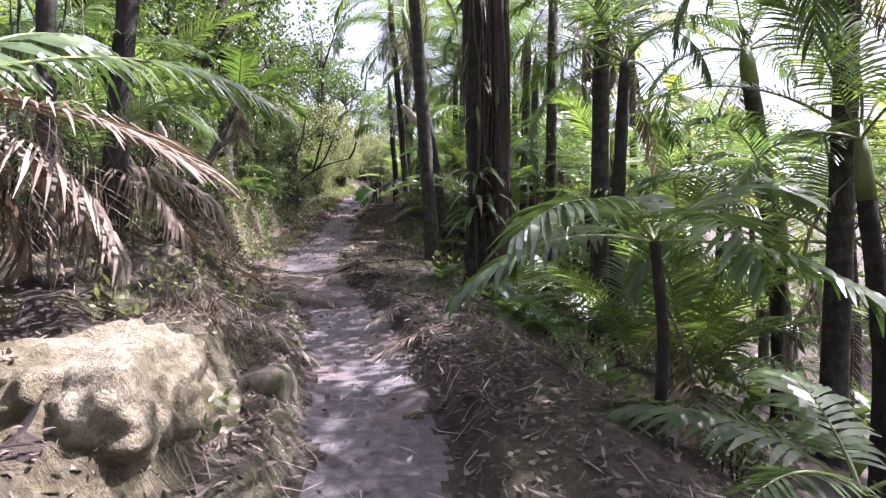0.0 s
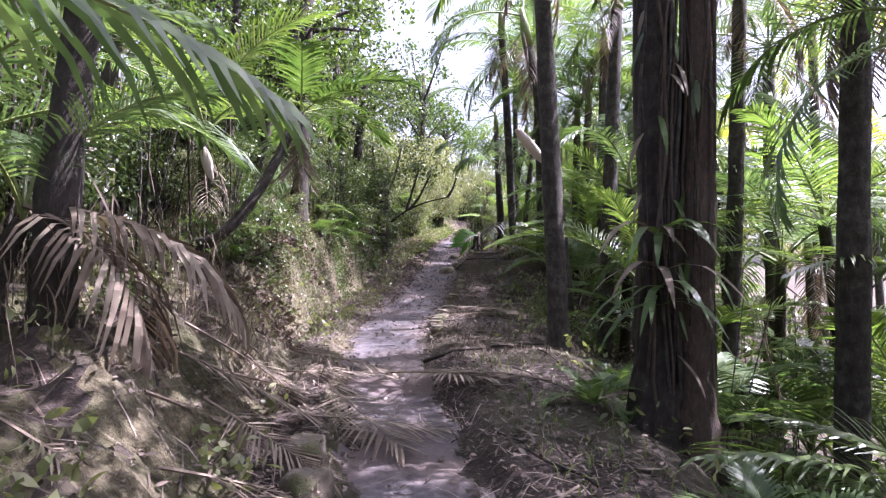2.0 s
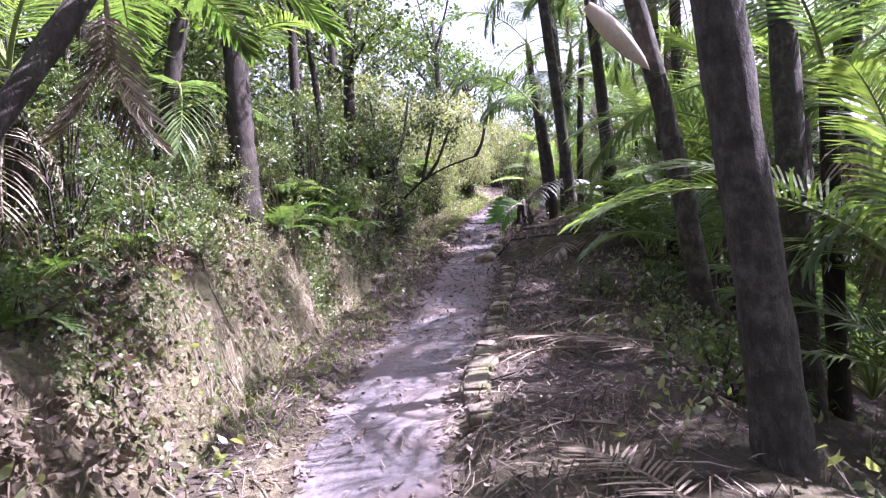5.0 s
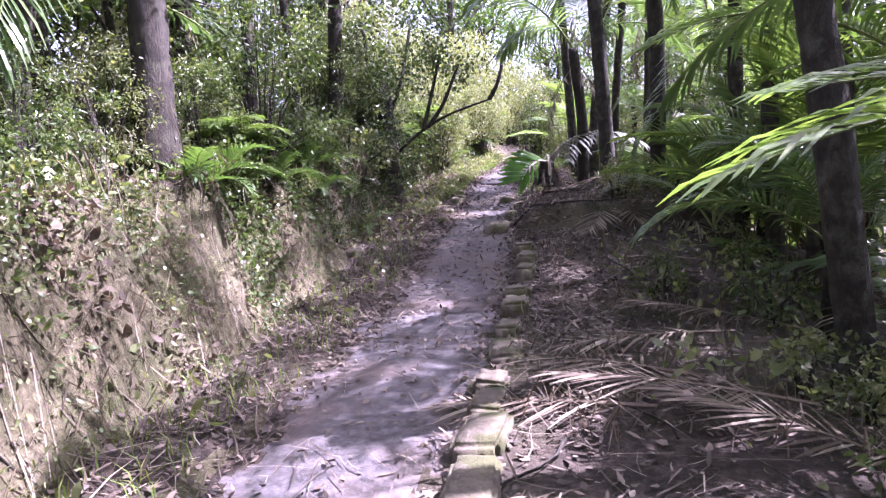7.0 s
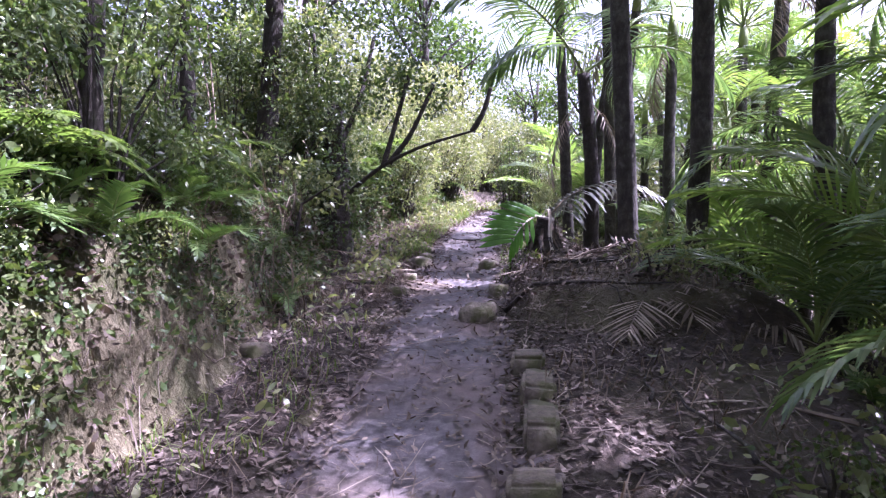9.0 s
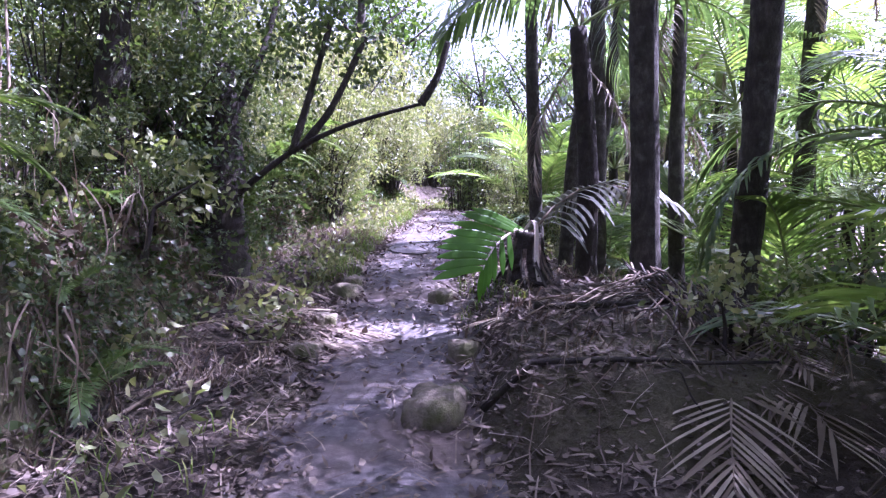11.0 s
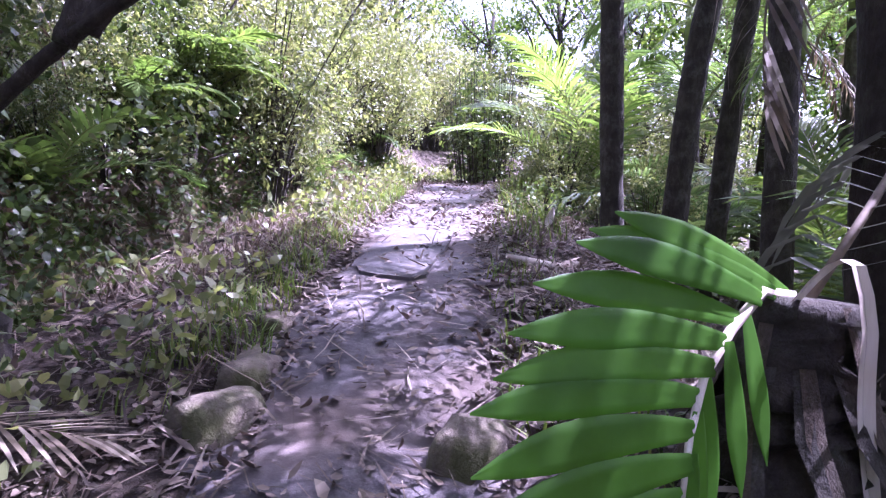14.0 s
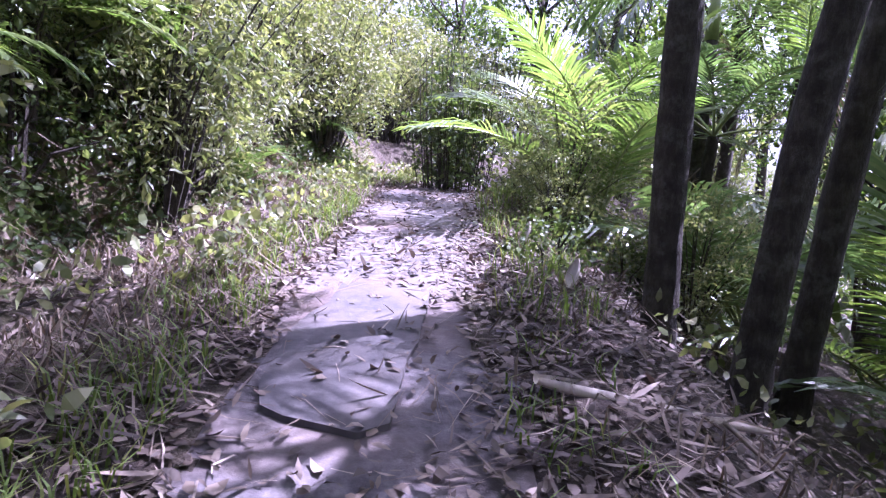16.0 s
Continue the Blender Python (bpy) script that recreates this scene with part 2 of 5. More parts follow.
def land(x, y):
    """Height of the ground."""
    s = x - interp(y, CY, CX)
    z = interp(y, GY, GZ)
    nz = noise.noise(Vector((x * 1.7, y * 1.7, 3)))
    nf = noise.noise(Vector((x * 6, y * 6, 7)))
    edge = interp(y, (0, 6, 10, 14), (0.42, 0.44, 0.54, 0.6)) + 0.1 * noise.noise(Vector((0, y * 1.3, 1)))
    lift = interp(y, (0, 8, 12, 18, 24), (0.2, 0.16, 0.08, 0.05, 0.02))
    z += lift * smooth(edge, edge + 0.25, abs(s)) + 0.03 * nz + 0.018 * nf * smooth(0.2, 0.6, abs(s))
    if s < 0:                                        # the bank
        b0 = interp(y, (-5, 0, 4, 6, 8, 11, 12.5, 14.5, 16.5, 18, 21, 24, 30), (0.9, 0.85, 0.85, 1.0, 1.05, 1.15, 1.35, 1.5, 1.5, 1.8, 1.95, 1.95, 1.7))
        bw = interp(y, (0, 4, 6, 9, 11, 12, 17, 19, 24, 30), (0.35, 0.4, 1.1, 1.0, 0.6, 0.45, 0.45, 0.55, 0.5, 0.8))
        bh = interp(y, (0, 4, 6, 9, 11, 12, 17, 19, 24, 30), (0.45, 0.5, 0.7, 0.95, 1.1, 1.25, 1.25, 0.95, 0.95, 0.6))
        b0 += 0.15 * noise.noise(Vector((0, y * 1.1, 9)))
        z += bh * smooth(b0, b0 + bw, -s) * (1 + 0.12 * nz)
        z += (0.2 * noise.noise(Vector((x * 2.7, y * 2.7, 5))) + 0.07 * noise.noise(Vector((x * 8, y * 8, 6)))) * smooth(b0, b0 + bw * 0.6, -s)
        z += 0.16 * max(0, -s - b0 - bw) - 0.00015 * max(0, -s - 8) ** 2 if -s < 40 else 5.5
    else:                                            # the shoulder and the slope below it
        r0 = interp(y, (0, 5, 9, 12, 17, 19, 20.5, 22, 26, 30), (0.9, 1.0, 1.5, 2.0, 2.2, 2.3, 1.4, 0.7, 0.8, 1.4))
        z -= 0.42 * max(0, min(s, 14) - r0) * smooth(0, 1.5, s - r0)
        z += 0.3 * smooth(17.8, 18.25, y + 0.25 * noise.noise(Vector((x * 2.2, 0, 3)))) * smooth(0.45, 0.9, s) * (1 - smooth(19.8, 22.5, y))
        if s > 30:
            z += 0.12 * (min(s, 150) - 30)
    return z


def ground_sheets():
    ss = [-400, -200, -100, -60, -40, -28, -20, -15, -12, -10, -8, -7, -6, -5.4, -4.9]
    ss += [-4.5 + 0.1 * i for i in range(36)] + [-0.9 + 0.045 * i for i in range(40)] + [0.9 + 0.1 * i for i in range(28)] + [3.7, 4.1, 4.6, 5.2, 6, 7, 8, 10, 12, 14, 17, 20, 26, 32, 45, 70, 110, 200, 400]
    ys = [-300, -120, -50, -25, -12, -7, -4, -2.5, -1.5, -1] + [-0.7 + 0.06 * i for i in range(560)]
    ys += [ys[-1] + d for d in (0.3, 0.7, 1.2, 2, 3, 4.5, 6, 8, 11, 15, 20, 30, 50, 90, 200, 500)]
    verts, grid = [], len(ss)
    for y in ys:
        c = interp(y, CY, CX)
        for s in ss:
            verts.append((c + s, y, land(c + s, y)))
    soil, path, bank = [], [], []
    for j in range(len(ys) - 1):
        for i in range(grid - 1):
            q = j * grid + i
            s, y = (ss[i] + ss[i + 1]) / 2, (ys[j] + ys[j + 1]) / 2
            hw = 0.44 + 0.22 * noise.noise(Vector((s * 3, y * 2.2, 5))) + 0.14 * noise.noise(Vector((s * 9, y * 9, 2))) + interp(y, (0, 6, 9, 14, 20), (-0.06, -0.02, 0.1, 0.16, 0.16))
            f = (q, q + 1, q + grid + 1, q + grid)
            rise = (verts[q][2] - verts[q + 1][2]) / (ss[i + 1] - ss[i])
            steep = s < -0.5 and -3 < y < 32 and rise > 0.42 + 0.12 * noise.noise(Vector((s * 2, y * 2, 8)))
            (path if abs(s) < hw and -8 < y < 45 else bank if steep else soil).append(f)
    for name, faces, mat, label in (("ground", soil, DIRT, "brown forest soil with a cut bank and litter"), ("path", path, PATH_M, "narrow grey packed earth footpath"), ("bank", bank, BANK_M, "cut bank of pale yellowish clay soil")):
        me = bpy.data.meshes.new(name)
        me.from_pydata(verts, [], faces)
        me.materials.append(mat)
        me.polygons.foreach_set("use_smooth", [True] * len(me.polygons))
        ob = new(name, me)
        bm = bmesh.new()
        bm.from_mesh(me)
        bmesh.ops.delete(bm, geom=[v for v in bm.verts if not v.link_faces], context="VERTS")
        bm.to_mesh(me)
        bm.free()
        tagged(ob, label, name, kind="structure")


ground_sheets()


# ---- palm fronds ----
def frond(seed, L=2.4, n=34, ll=0.55, lw=0.02, el=55, bend=80, sag=0.5, stalk=0.18, lean=0.5, seg=3, ragged=0.0, up=0.25):
    """A feather leaf from the origin out along +y. Returns the blade and stalk meshes' builders."""
    rnd = random.Random(seed)
    blade, stem = Build(), Build()
    pts, k = [Vector((0, 0, 0))], 14
    twist = rnd.uniform(-0.15, 0.15)
    for i in range(k):
        a = radians(el - bend * ((i + 0.5) / k) ** 1.3)
        pts.append(pts[-1] + Vector((twist * (i / k) * L / k, math.cos(a) * L / k, math.sin(a) * L / k)))
    stem.tube(pts, [0.022 * L / 2.4 * (1 - 0.85 * i / k) for i in range(k + 1)], 4, cap=False)
    for i in range(n):
        u = stalk + (1 - stalk) * (i + 0.5) / n
        x = u * k
        j = min(k - 1, int(x))
        p = pts[j].lerp(pts[j + 1], x - j)
        t = (pts[j + 1] - pts[j]).normalized()
        w = (u - stalk) / (1 - stalk)
        size = ll * (0.45 + 0.75 * math.sin(math.pi * (0.16 + 0.74 * w))) * (1 - 0.25 * w)
        for sgn in (-1, 1):
            if rnd.random() < ragged:
                continue
            side = Vector((sgn, 0, 0))
            nrm = side.cross(t) * sgn
            ang = radians(68 - 44 * w + rnd.uniform(-5, 5))
            d = (t * math.cos(ang) + side * math.sin(ang) + nrm * (up + rnd.uniform(-0.08, 0.08))).normalized()
            q, line = p.copy(), [p.copy()]
            l = size * rnd.uniform(0.88, 1.08)
            for h in range(seg):
                d = (d + Vector((0, 0, -sag * (h + 0.4) / seg * rnd.uniform(0.7, 1.3)))).normalized()
                q = q + d * l / seg
                line.append(q.copy())
            across = (t - d * t.dot(d)).normalized()
            wid = [lw * 0.55, lw, lw * 0.8, lw * 0.1] if seg == 3 else [lw * 0.6, lw, lw * 0.1]
            blade.strip(line, wid, across)
    return blade, stem


def frond_meshes(count, mat, stalk_mat, seed, **kw):
    out = []
    for i in range(count):
        r = random.Random(seed + i)
        k = dict(kw)
        k["bend"] = k.get("bend", 80) * r.uniform(0.8, 1.2)
        k["el"] = k.get("el", 55) + r.uniform(-8, 8)
        b, s = frond(seed + i, **k)
        # stalk and blade are one leaf
        n = len(b.v)
        me_b = b.mesh("frond", mat)
        me_b.materials.append(stalk_mat)
        both = Build()
        both.v, both.f = b.v + s.v, b.f + [tuple(x + n for x in f) for f in s.f]
        me = both.mesh("frond", mat)
        me.materials.append(stalk_mat)
        me.polygons.foreach_set("material_index", [0] * len(b.f) + [1] * len(s.f))
        bpy.data.meshes.remove(me_b)
        out.append(me)
    return out


FR_TALL = frond_meshes(4, PALM_LEAF, RACHIS, 100, L=2.6, n=44, ll=0.62, lw=0.0155, el=60, bend=95, sag=0.55)
FR_LIGHT = frond_meshes(4, PALM_LIGHT, RACHIS, 120, L=2.4, n=42, ll=0.56, lw=0.0145, el=68, bend=75, sag=0.4)
FR_YOUNG = frond_meshes(4, PALM_LEAF, RACHIS, 140, L=1.7, n=32, ll=0.48, lw=0.015, el=66, bend=85, sag=0.5)
FR_DRY = frond_meshes(3, DRY_LEAF, DRY_STALK, 160, L=1.9, n=30, ll=0.5, lw=0.012, el=-20, bend=55, sag=0.9, ragged=0.15)
FR_FERN = frond_meshes(3, FERN_LEAF, RACHIS, 180, L=0.75, n=30, ll=0.17, lw=0.0105, el=62, bend=95, sag=0.3, seg=2, stalk=0.12)
FR_TREEFERN = frond_meshes(3, FERN_LEAF, RACHIS, 200, L=1.7, n=42, ll=0.42, lw=0.022, el=35, bend=75, sag=0.4, seg=2)
FR_PALE = frond_meshes(3, PALM_LEAF, RACHIS, 240, L=1.55, n=20, ll=0.42, lw=0.026, el=38, bend=62, sag=0.45, stalk=0.2, up=0.05)
# slope palms' leaves, in the colour brightened to look sunlit
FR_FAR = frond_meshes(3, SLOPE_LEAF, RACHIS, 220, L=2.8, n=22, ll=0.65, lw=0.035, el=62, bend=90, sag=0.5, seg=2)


def trunk_mesh(pts, radii, mat, n=12, seed=0, rings=0.0, wobble=0.05):
    """A trunk along a few points, resampled, with leaf scars."""
    rnd = random.Random(seed)
    P, R, fine = [], [], 9
    for i in range(len(pts) - 1):
        for k in range(fine):
            u = k / fine
            p0, p1, p2, p3 = (Vector(pts[max(0, min(len(pts) - 1, i + d))]) for d in (-1, 0, 1, 2))
            p = 0.5 * (2 * p1 + (p2 - p0) * u + (2 * p0 - 5 * p1 + 4 * p2 - p3) * u * u + (3 * p1 - p0 - 3 * p2 + p3) * u ** 3)
            P.append(p)
            R.append((radii[i] * (1 - u) + radii[i + 1] * u) * (1 + rings * (k % 2) + rnd.uniform(-0.03, 0.03)))
    P.append(Vector(pts[-1]))
    R.append(radii[-1])
    b = Build()
    b.tube(P, R, n, True, wobble, seed)
    return b.mesh("trunk", mat, True)


def palm(x, y, height, r, fronds, meshes, lean=(0, 0), seed=0, el=(5, -5), dead=0, scale=1.0, bark=None, label="", name="palm_tree", group="palms beside the path", shaft=True):
    """A palm: trunk, leaves from its top, dry leaves hanging under them."""
    rnd = random.Random(seed * 7 + 3)
    z = land(x, y) - 0.12
    ob = tagged(new(name), label or "slender palm with a grey ringed trunk and green feather leaves", "palm", group)
    ob.location = (x, y, z)
    top = Vector((lean[0], lean[1], height))
    if height > 0.5:
        mid = Vector((lean[0] * 0.35, lean[1] * 0.35, height * 0.5)) + Vector((rnd.uniform(-0.05, 0.05), rnd.uniform(-0.05, 0.05), 0))
        part("trunk", trunk_mesh([(0, 0, 0), (lean[0] * 0.06, lean[1] * 0.06, height * 0.12), mid, top], [r * 1.35, r * 1.05, r, r * 0.85], bark or BARK, 12, seed, 0.02), ob)
        if shaft and height > 2:
            b = Build()
            d = (top - mid).normalized()
            b.tube([top - d * 0.05, top + d * 0.35, top + d * 0.7], [r * 0.95, r * 0.85, r * 0.35], 10)
            part("crownshaft", b.mesh("crownshaft", RACHIS, True), ob, "smooth green crownshaft")
            top = top + d * 0.55
    for i in range(fronds):
        az = 360 * i * 0.382 + rnd.uniform(-15, 15)
        tilt = el[0] + (el[1] - el[0]) * i / max(1, fronds - 1) + rnd.uniform(-6, 6)
        s = scale * rnd.uniform(0.85, 1.12)
        m = Matrix.Translation(top) @ pose(0, 0, 0, 0, 0, az) @ pose(0, 0, 0, tilt, rnd.uniform(-12, 12), 0) @ Matrix.Diagonal((s, s, s, 1))
        part("frond", rnd.choice(meshes), ob, m=m)
    for i in range(dead):
        az = rnd.uniform(0, 360)
        m = Matrix.Translation(top - Vector((0, 0, 0.3))) @ pose(0, 0, 0, 0, 0, az) @ pose(0, 0, 0, rnd.uniform(-45, -15), 0, 0) @ Matrix.Scale(scale * rnd.uniform(0.6, 0.9), 4)
        part("dry_frond", rnd.choice(FR_DRY), ob, "dry brown hanging leaf", m)
    return ob


# the palms that stand right of the path, by their feet
for i, (x, y, h, r, lean, nf, dead) in enumerate((
    (-0.05, 11.0, 5.6, 0.13, (-0.3, 0.2), 4, 3), (0.7, 13.2, 6.2, 0.12, (0.2, 0.3), -2, 2), (0.12, 14.2, 5.4, 0.11, (-0.8, -0.3), 2, 5),
    (2.8, 9.5, 5.4, 0.15, (0.1, 0), 10, 7), (3.86, 14.8, 6.5, 0.12, (-0.1, 0), 10, 4), (6.1, 9.9, 6.0, 0.16, (-0.5, 0.2), 10, 3),
    (-1.45, 20.4, 6.4, 0.115, (-0.3, -1.1), 15, 2), (-0.67, 20.35, 5.4, 0.12, (-0.1, -1.1), 14, 3), (0.35, 19.1, 4.4, 0.1, (0.0, 0.0), 10, 2), (0.5, 18.0, 4.8, 0.1, (0.1, 0.0), 9, 2), (-0.7, 22.2, 4.2, 0.09, (0.1, 0.3), 2, 2),
    (-2.25, 24.3, 4.4, 0.1, (-0.15, -0.5), 4, 1), (-1.86, 23.9, 4.2, 0.1, (0.5, -0.5), 5, 2), (-1.42, 24.2, 4.8, 0.09, (0.4, -0.4), 6, 3),
    (2.6, 17.6, 6.0, 0.12, (0.2, -0.2), 6, 3), (0.9, 16.8, 6.2, 0.11, (0, 0), 10, 2), (1.5, 15.6, 6.8, 0.11, (0, 0), 4, 2), (2.3, 20.2, 5.2, 0.1, (0.1, 0), 11, 3), (0.9, 24.6, 5.0, 0.1, (0.1, 0.1), 11, 2), (-1.55, 22.5, 6.6, 0.09, (-0.1, 0.1), 14, 2), (2.3, 11.9, 6.4, 0.11, (0.2, 0.1), 6, 4), (1.7, 19.4, 5.0, 0.1, (0.1, 0.2), 9, 3), (2.2, 16.0, 6.2, 0.12, (0.2, 0), 5, 3),
    (0.7, 22.3, 5.4, 0.12, (0.3, 0.2), 2, 3), (1.6, 26.0, 4.6, 0.11, (0, 0.1), 8, 2), (1.6, 28.0, 4.6, 0.12, (0.1, 0), 8, 2),
    (4.6, 6.2, 5.4, 0.13, (0.2, 0), 11, 3), (4.4, 4.9, 6.4, 0.14, (0.1, -0.2), 6, 1), (0.6, 31.5, 4.2, 0.12, (-0.2, 0), 8, 1),
    # first three: out of view, added to shade the start of the path
    (5.2, 2.2, 6.6, 0.13, (0, 0), 3, 0), (5.4, 3.9, 6.2, 0.13, (0, 0), 3, 0), (4.2, 0.6, 6.4, 0.13, (0, 0), 12, 0), (-0.3, 29.0, 3.4, 0.1, (0, 0), 8, 1))):
    palm(x, y, h, r, nf + (4 if x > 0.4 and y < 14.5 else 0), FR_TALL if i % 3 else FR_LIGHT, lean, i, (15, -55), dead)

# palms of middle height, their leaves at the height of the eye and above
rnd = random.Random(6)
for i, (x, y) in enumerate(((2.6, 7.7), (4.3, 5.0), (5.3, 8.7), (3.9, 12.2), (4.2, 18.9), (4.9, 15.6), (3.6, 17.0), (1.2, 18.4), (3.0, 19.9), (1.9, 22.0), (3.8, 22.6), (0.5, 24.0), (2.3, 25.6), (0.2, 26.8), (3.6, 27.2), (1.0, 29.4), (6.2, 13.0), (6.5, 18.5), (5.6, 21.0), (6.4, 5.6))):
    palm(x, y, rnd.uniform(2.6, 4.6), 0.09, 7, FR_LIGHT if i % 2 else FR_TALL, (rnd.uniform(-0.3, 0.3), rnd.uniform(-0.3, 0.3)), 230 + i, (20, -55), rnd.randint(1, 4), rnd.uniform(0.85, 1.05), BARK_DARK,
         "palm with drooping leaves and a skirt of dry ones", "palm_tree", "palms beside the path", i % 3 > 0)

# palms further down the slope
rnd = random.Random(5)
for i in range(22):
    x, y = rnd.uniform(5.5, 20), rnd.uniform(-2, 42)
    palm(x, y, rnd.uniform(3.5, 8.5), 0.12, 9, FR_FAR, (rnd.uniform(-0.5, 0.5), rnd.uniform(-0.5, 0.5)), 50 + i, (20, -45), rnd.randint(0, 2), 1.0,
         label="palm down the slope, leaves coloured yellow-green as if sunlit", group="palms on the slope")

# young palms without a trunk
for i, (x, y, nf, sc) in enumerate(((2.6, 6.6, 6, 0.7), (1.5, 9.6, 7, 0.9), (1.9, 12.6, 8, 1.1), (1.6, 15.2, 7, 1.1),
                                    (0.9, 18.6, 7, 1.2), (-0.2, 17.9, 6, 0.9), (0.3, 21.4, 7, 1.2), (-0.9, 26.0, 8, 1.3), (-2.0, 27.4, 7, 1.0), (3.3, 11.8, 8, 1.4),
                                    (3.4, 7.4, 8, 1.2), (1.6, 14.3, 8, 1.4), (1.9, 20.8, 8, 1.4), (-0.4, 23.2, 7, 1.1), (-1.9, 29.5, 8, 1.2),
                                    (4.2, 8.6, 8, 1.3), (5.0, 12.0, 8, 1.4), (2.4, 18.0, 8, 1.3), (0.2, 25.0, 7, 1.1), (-1.5, 25.4, 6, 0.8))):
    palm(x, y, 0.25, 0.08, nf, FR_YOUNG if i % 2 else FR_LIGHT, (0, 0), 90 + i, (22, -18), 1, sc, label="young trunkless palm with arching green leaves", name="young_palm", group="young palms")
for i, (x, y, sc, nf) in enumerate(((0.35, 15.6, 0.95, 8), (0.75, 17.6, 1.1, 9))):
    palm(x, y, 0.9, 0.075, nf, FR_LIGHT if i % 2 else FR_YOUNG, (0.05, -0.05), 140 + i, (24, -16), 1, sc, label="short-trunked young palm with arching green leaves", name="young_palm", group="young palms")
palm(1.85, 3.55, 1.35, 0.04, 8, FR_PALE, (0.0, 0.05), 911, (5, -32), 1, 1.0, BARK_DARK, "slim young palm with broad drooping pale green leaves", "young_palm", "young palms", False)
palm(2.6, 2.7, 0.5, 0.045, 6, FR_PALE, (0.0, 0.0), 917, (8, -20), 0, 0.85, BARK_DARK, "slim young palm with broad drooping pale green leaves", "young_palm", "young palms", False)
# short palms with a stem, by the shoulder
for i, (x, y, h, nf, sc) in enumerate(((1.0, 15.5, 2.5, 10, 1.0), (1.05, 13.5, 3.1, 5, 1.0), (1.15, 12.3, 1.5, 9, 0.95), (0.8, 20.0, 2.3, 9, 0.9), (1.4, 22.8, 2.6, 9, 1.0), (3.3, 13.2, 2.8, 9, 1.1), (1.9, 17.3, 2.6, 9, 1.0), (-0.5, 28.4, 2.0, 8, 0.9),
                                       (4.4, 10.6, 2.6, 9, 1.1), (5.2, 7.2, 2.8, 9, 1.1), (2.6, 24.5, 2.8, 9, 1.1))):
    palm(x, y, h, 0.085, nf, FR_TALL if i % 2 else FR_LIGHT, (0.1, -0.05), 160 + i, (18, -40), 3, sc, BARK_DARK, "short dark-stemmed palm with arching leaves and dry skirt", "short_palm", "short palms on the slope", False)
for i, (x, y, nf, sc) in enumerate(((-5.0, 6.6, 8, 1.3), (-5.8, 11.5, 8, 1.4), (-5.6, 8.3, 7, 1.1), (-7.0, 9.6, 8, 1.5), (-6.6, 14.3, 8, 1.2), (-7.5, 16.5, 8, 1.5), (-6.5, 5.2, 8, 1.3), (-4.8, 3.4, 7, 1.1))):
    palm(x, y, 1.2 + 0.5 * (i % 3), 0.1, nf, FR_LIGHT if i % 2 else FR_TALL, (0, 0), 120 + i, (18, -35), 2, sc * 0.8, BARK_DARK, "short palm on the bank with arching leaves", "short_palm", "palms on the bank", False)


# ---- shrubs and trees ----
def unit(rnd):
    while True:
        v = Vector((rnd.uniform(-1, 1), rnd.uniform(-1, 1), rnd.uniform(-1, 1)))
        if 0.05 < v.length < 1:
            return v.normalized()


def leafy(b, rnd, centre, spread, count, size, slim=0.32, fine=False):
    """A clump of small leaves round a twig."""
    for _ in range(count):
        o = unit(rnd) * spread * rnd.random() ** 0.6
        o.z *= 0.75
        d = (o.normalized() * 0.6 + unit(rnd) * 0.7 + Vector((0, 0, -0.25))).normalized()
        side = d.cross(unit(rnd)).normalized()
        l = size * rnd.uniform(0.6, 1.35)
        (b.leaf if fine else b.kite)(centre + o, d, side, l, l * slim * (0.85 if fine else 1), rnd.uniform(0.1, 0.5))


def shrub_proto(name, label, seed, h, r, clumps, per, leaf, mat, bark, slim=0.32, low=0.15, spread=0.22, fine=False):
    """A shrub of many stems with clumps of leaves, standing at the origin."""
    rnd = random.Random(seed)
    ob = tagged(new(name), label, "shrub", "shrubs along the path")
    st, cr = Build(), Build()
    for i in range(clumps):
        a, u = rnd.uniform(0, 2 * math.pi), rnd.random()
        z = h * (low + (1 - low) * u ** 0.8)
        q = r * math.sqrt(max(0.05, 1 - (2 * abs(u - 0.42)) ** 2.2 * 0.8)) * rnd.uniform(0.35, 1.1)
        c = Vector((q * math.cos(a), q * math.sin(a), z))
        leafy(cr, rnd, c, spread * rnd.uniform(0.7, 1.4), per, leaf, slim, fine)
        if i % 3 == 0:
            st.tube([(0.1 * math.cos(a), 0.1 * math.sin(a), -0.1), (c.x * 0.4, c.y * 0.4, z * 0.55), c], [0.02, 0.012, 0.005], 4, False)
    tagged(part("stem_tangle", st.mesh("stem_tangle", bark), ob), kind="stuff")
    part("foliage", cr.mesh("foliage", mat), ob)
    return ob


SHRUBS = [shrub_proto("shrub", "dense dark green shrub with small leaves", 300 + i, 2.0, 0.9, 66, 72, 0.062, SHRUB_LEAF, BARK_DARK, 0.24) for i in range(3)]
BUSHES = [shrub_proto("bush", "pale green sunlit bush with fine narrow leaves", 320 + i, 2.2, 1.0, 74, 60, 0.068, BUSH_LEAF, BARK, 0.2) for i in range(3)]
LOW = [shrub_proto("low_plant", "low leafy plant on the bank", 340 + i, 0.55, 0.45, 26, 18, 0.055, SHRUB_LEAF, BARK_DARK, 0.35, 0.1, 0.14, True) for i in range(3)]
LOW += [shrub_proto("low_plant", "low pale leafy plant on the bank", 350 + i, 0.5, 0.45, 26, 18, 0.052, BUSH_LEAF, BARK_DARK, 0.28, 0.1, 0.14, True) for i in range(2)]


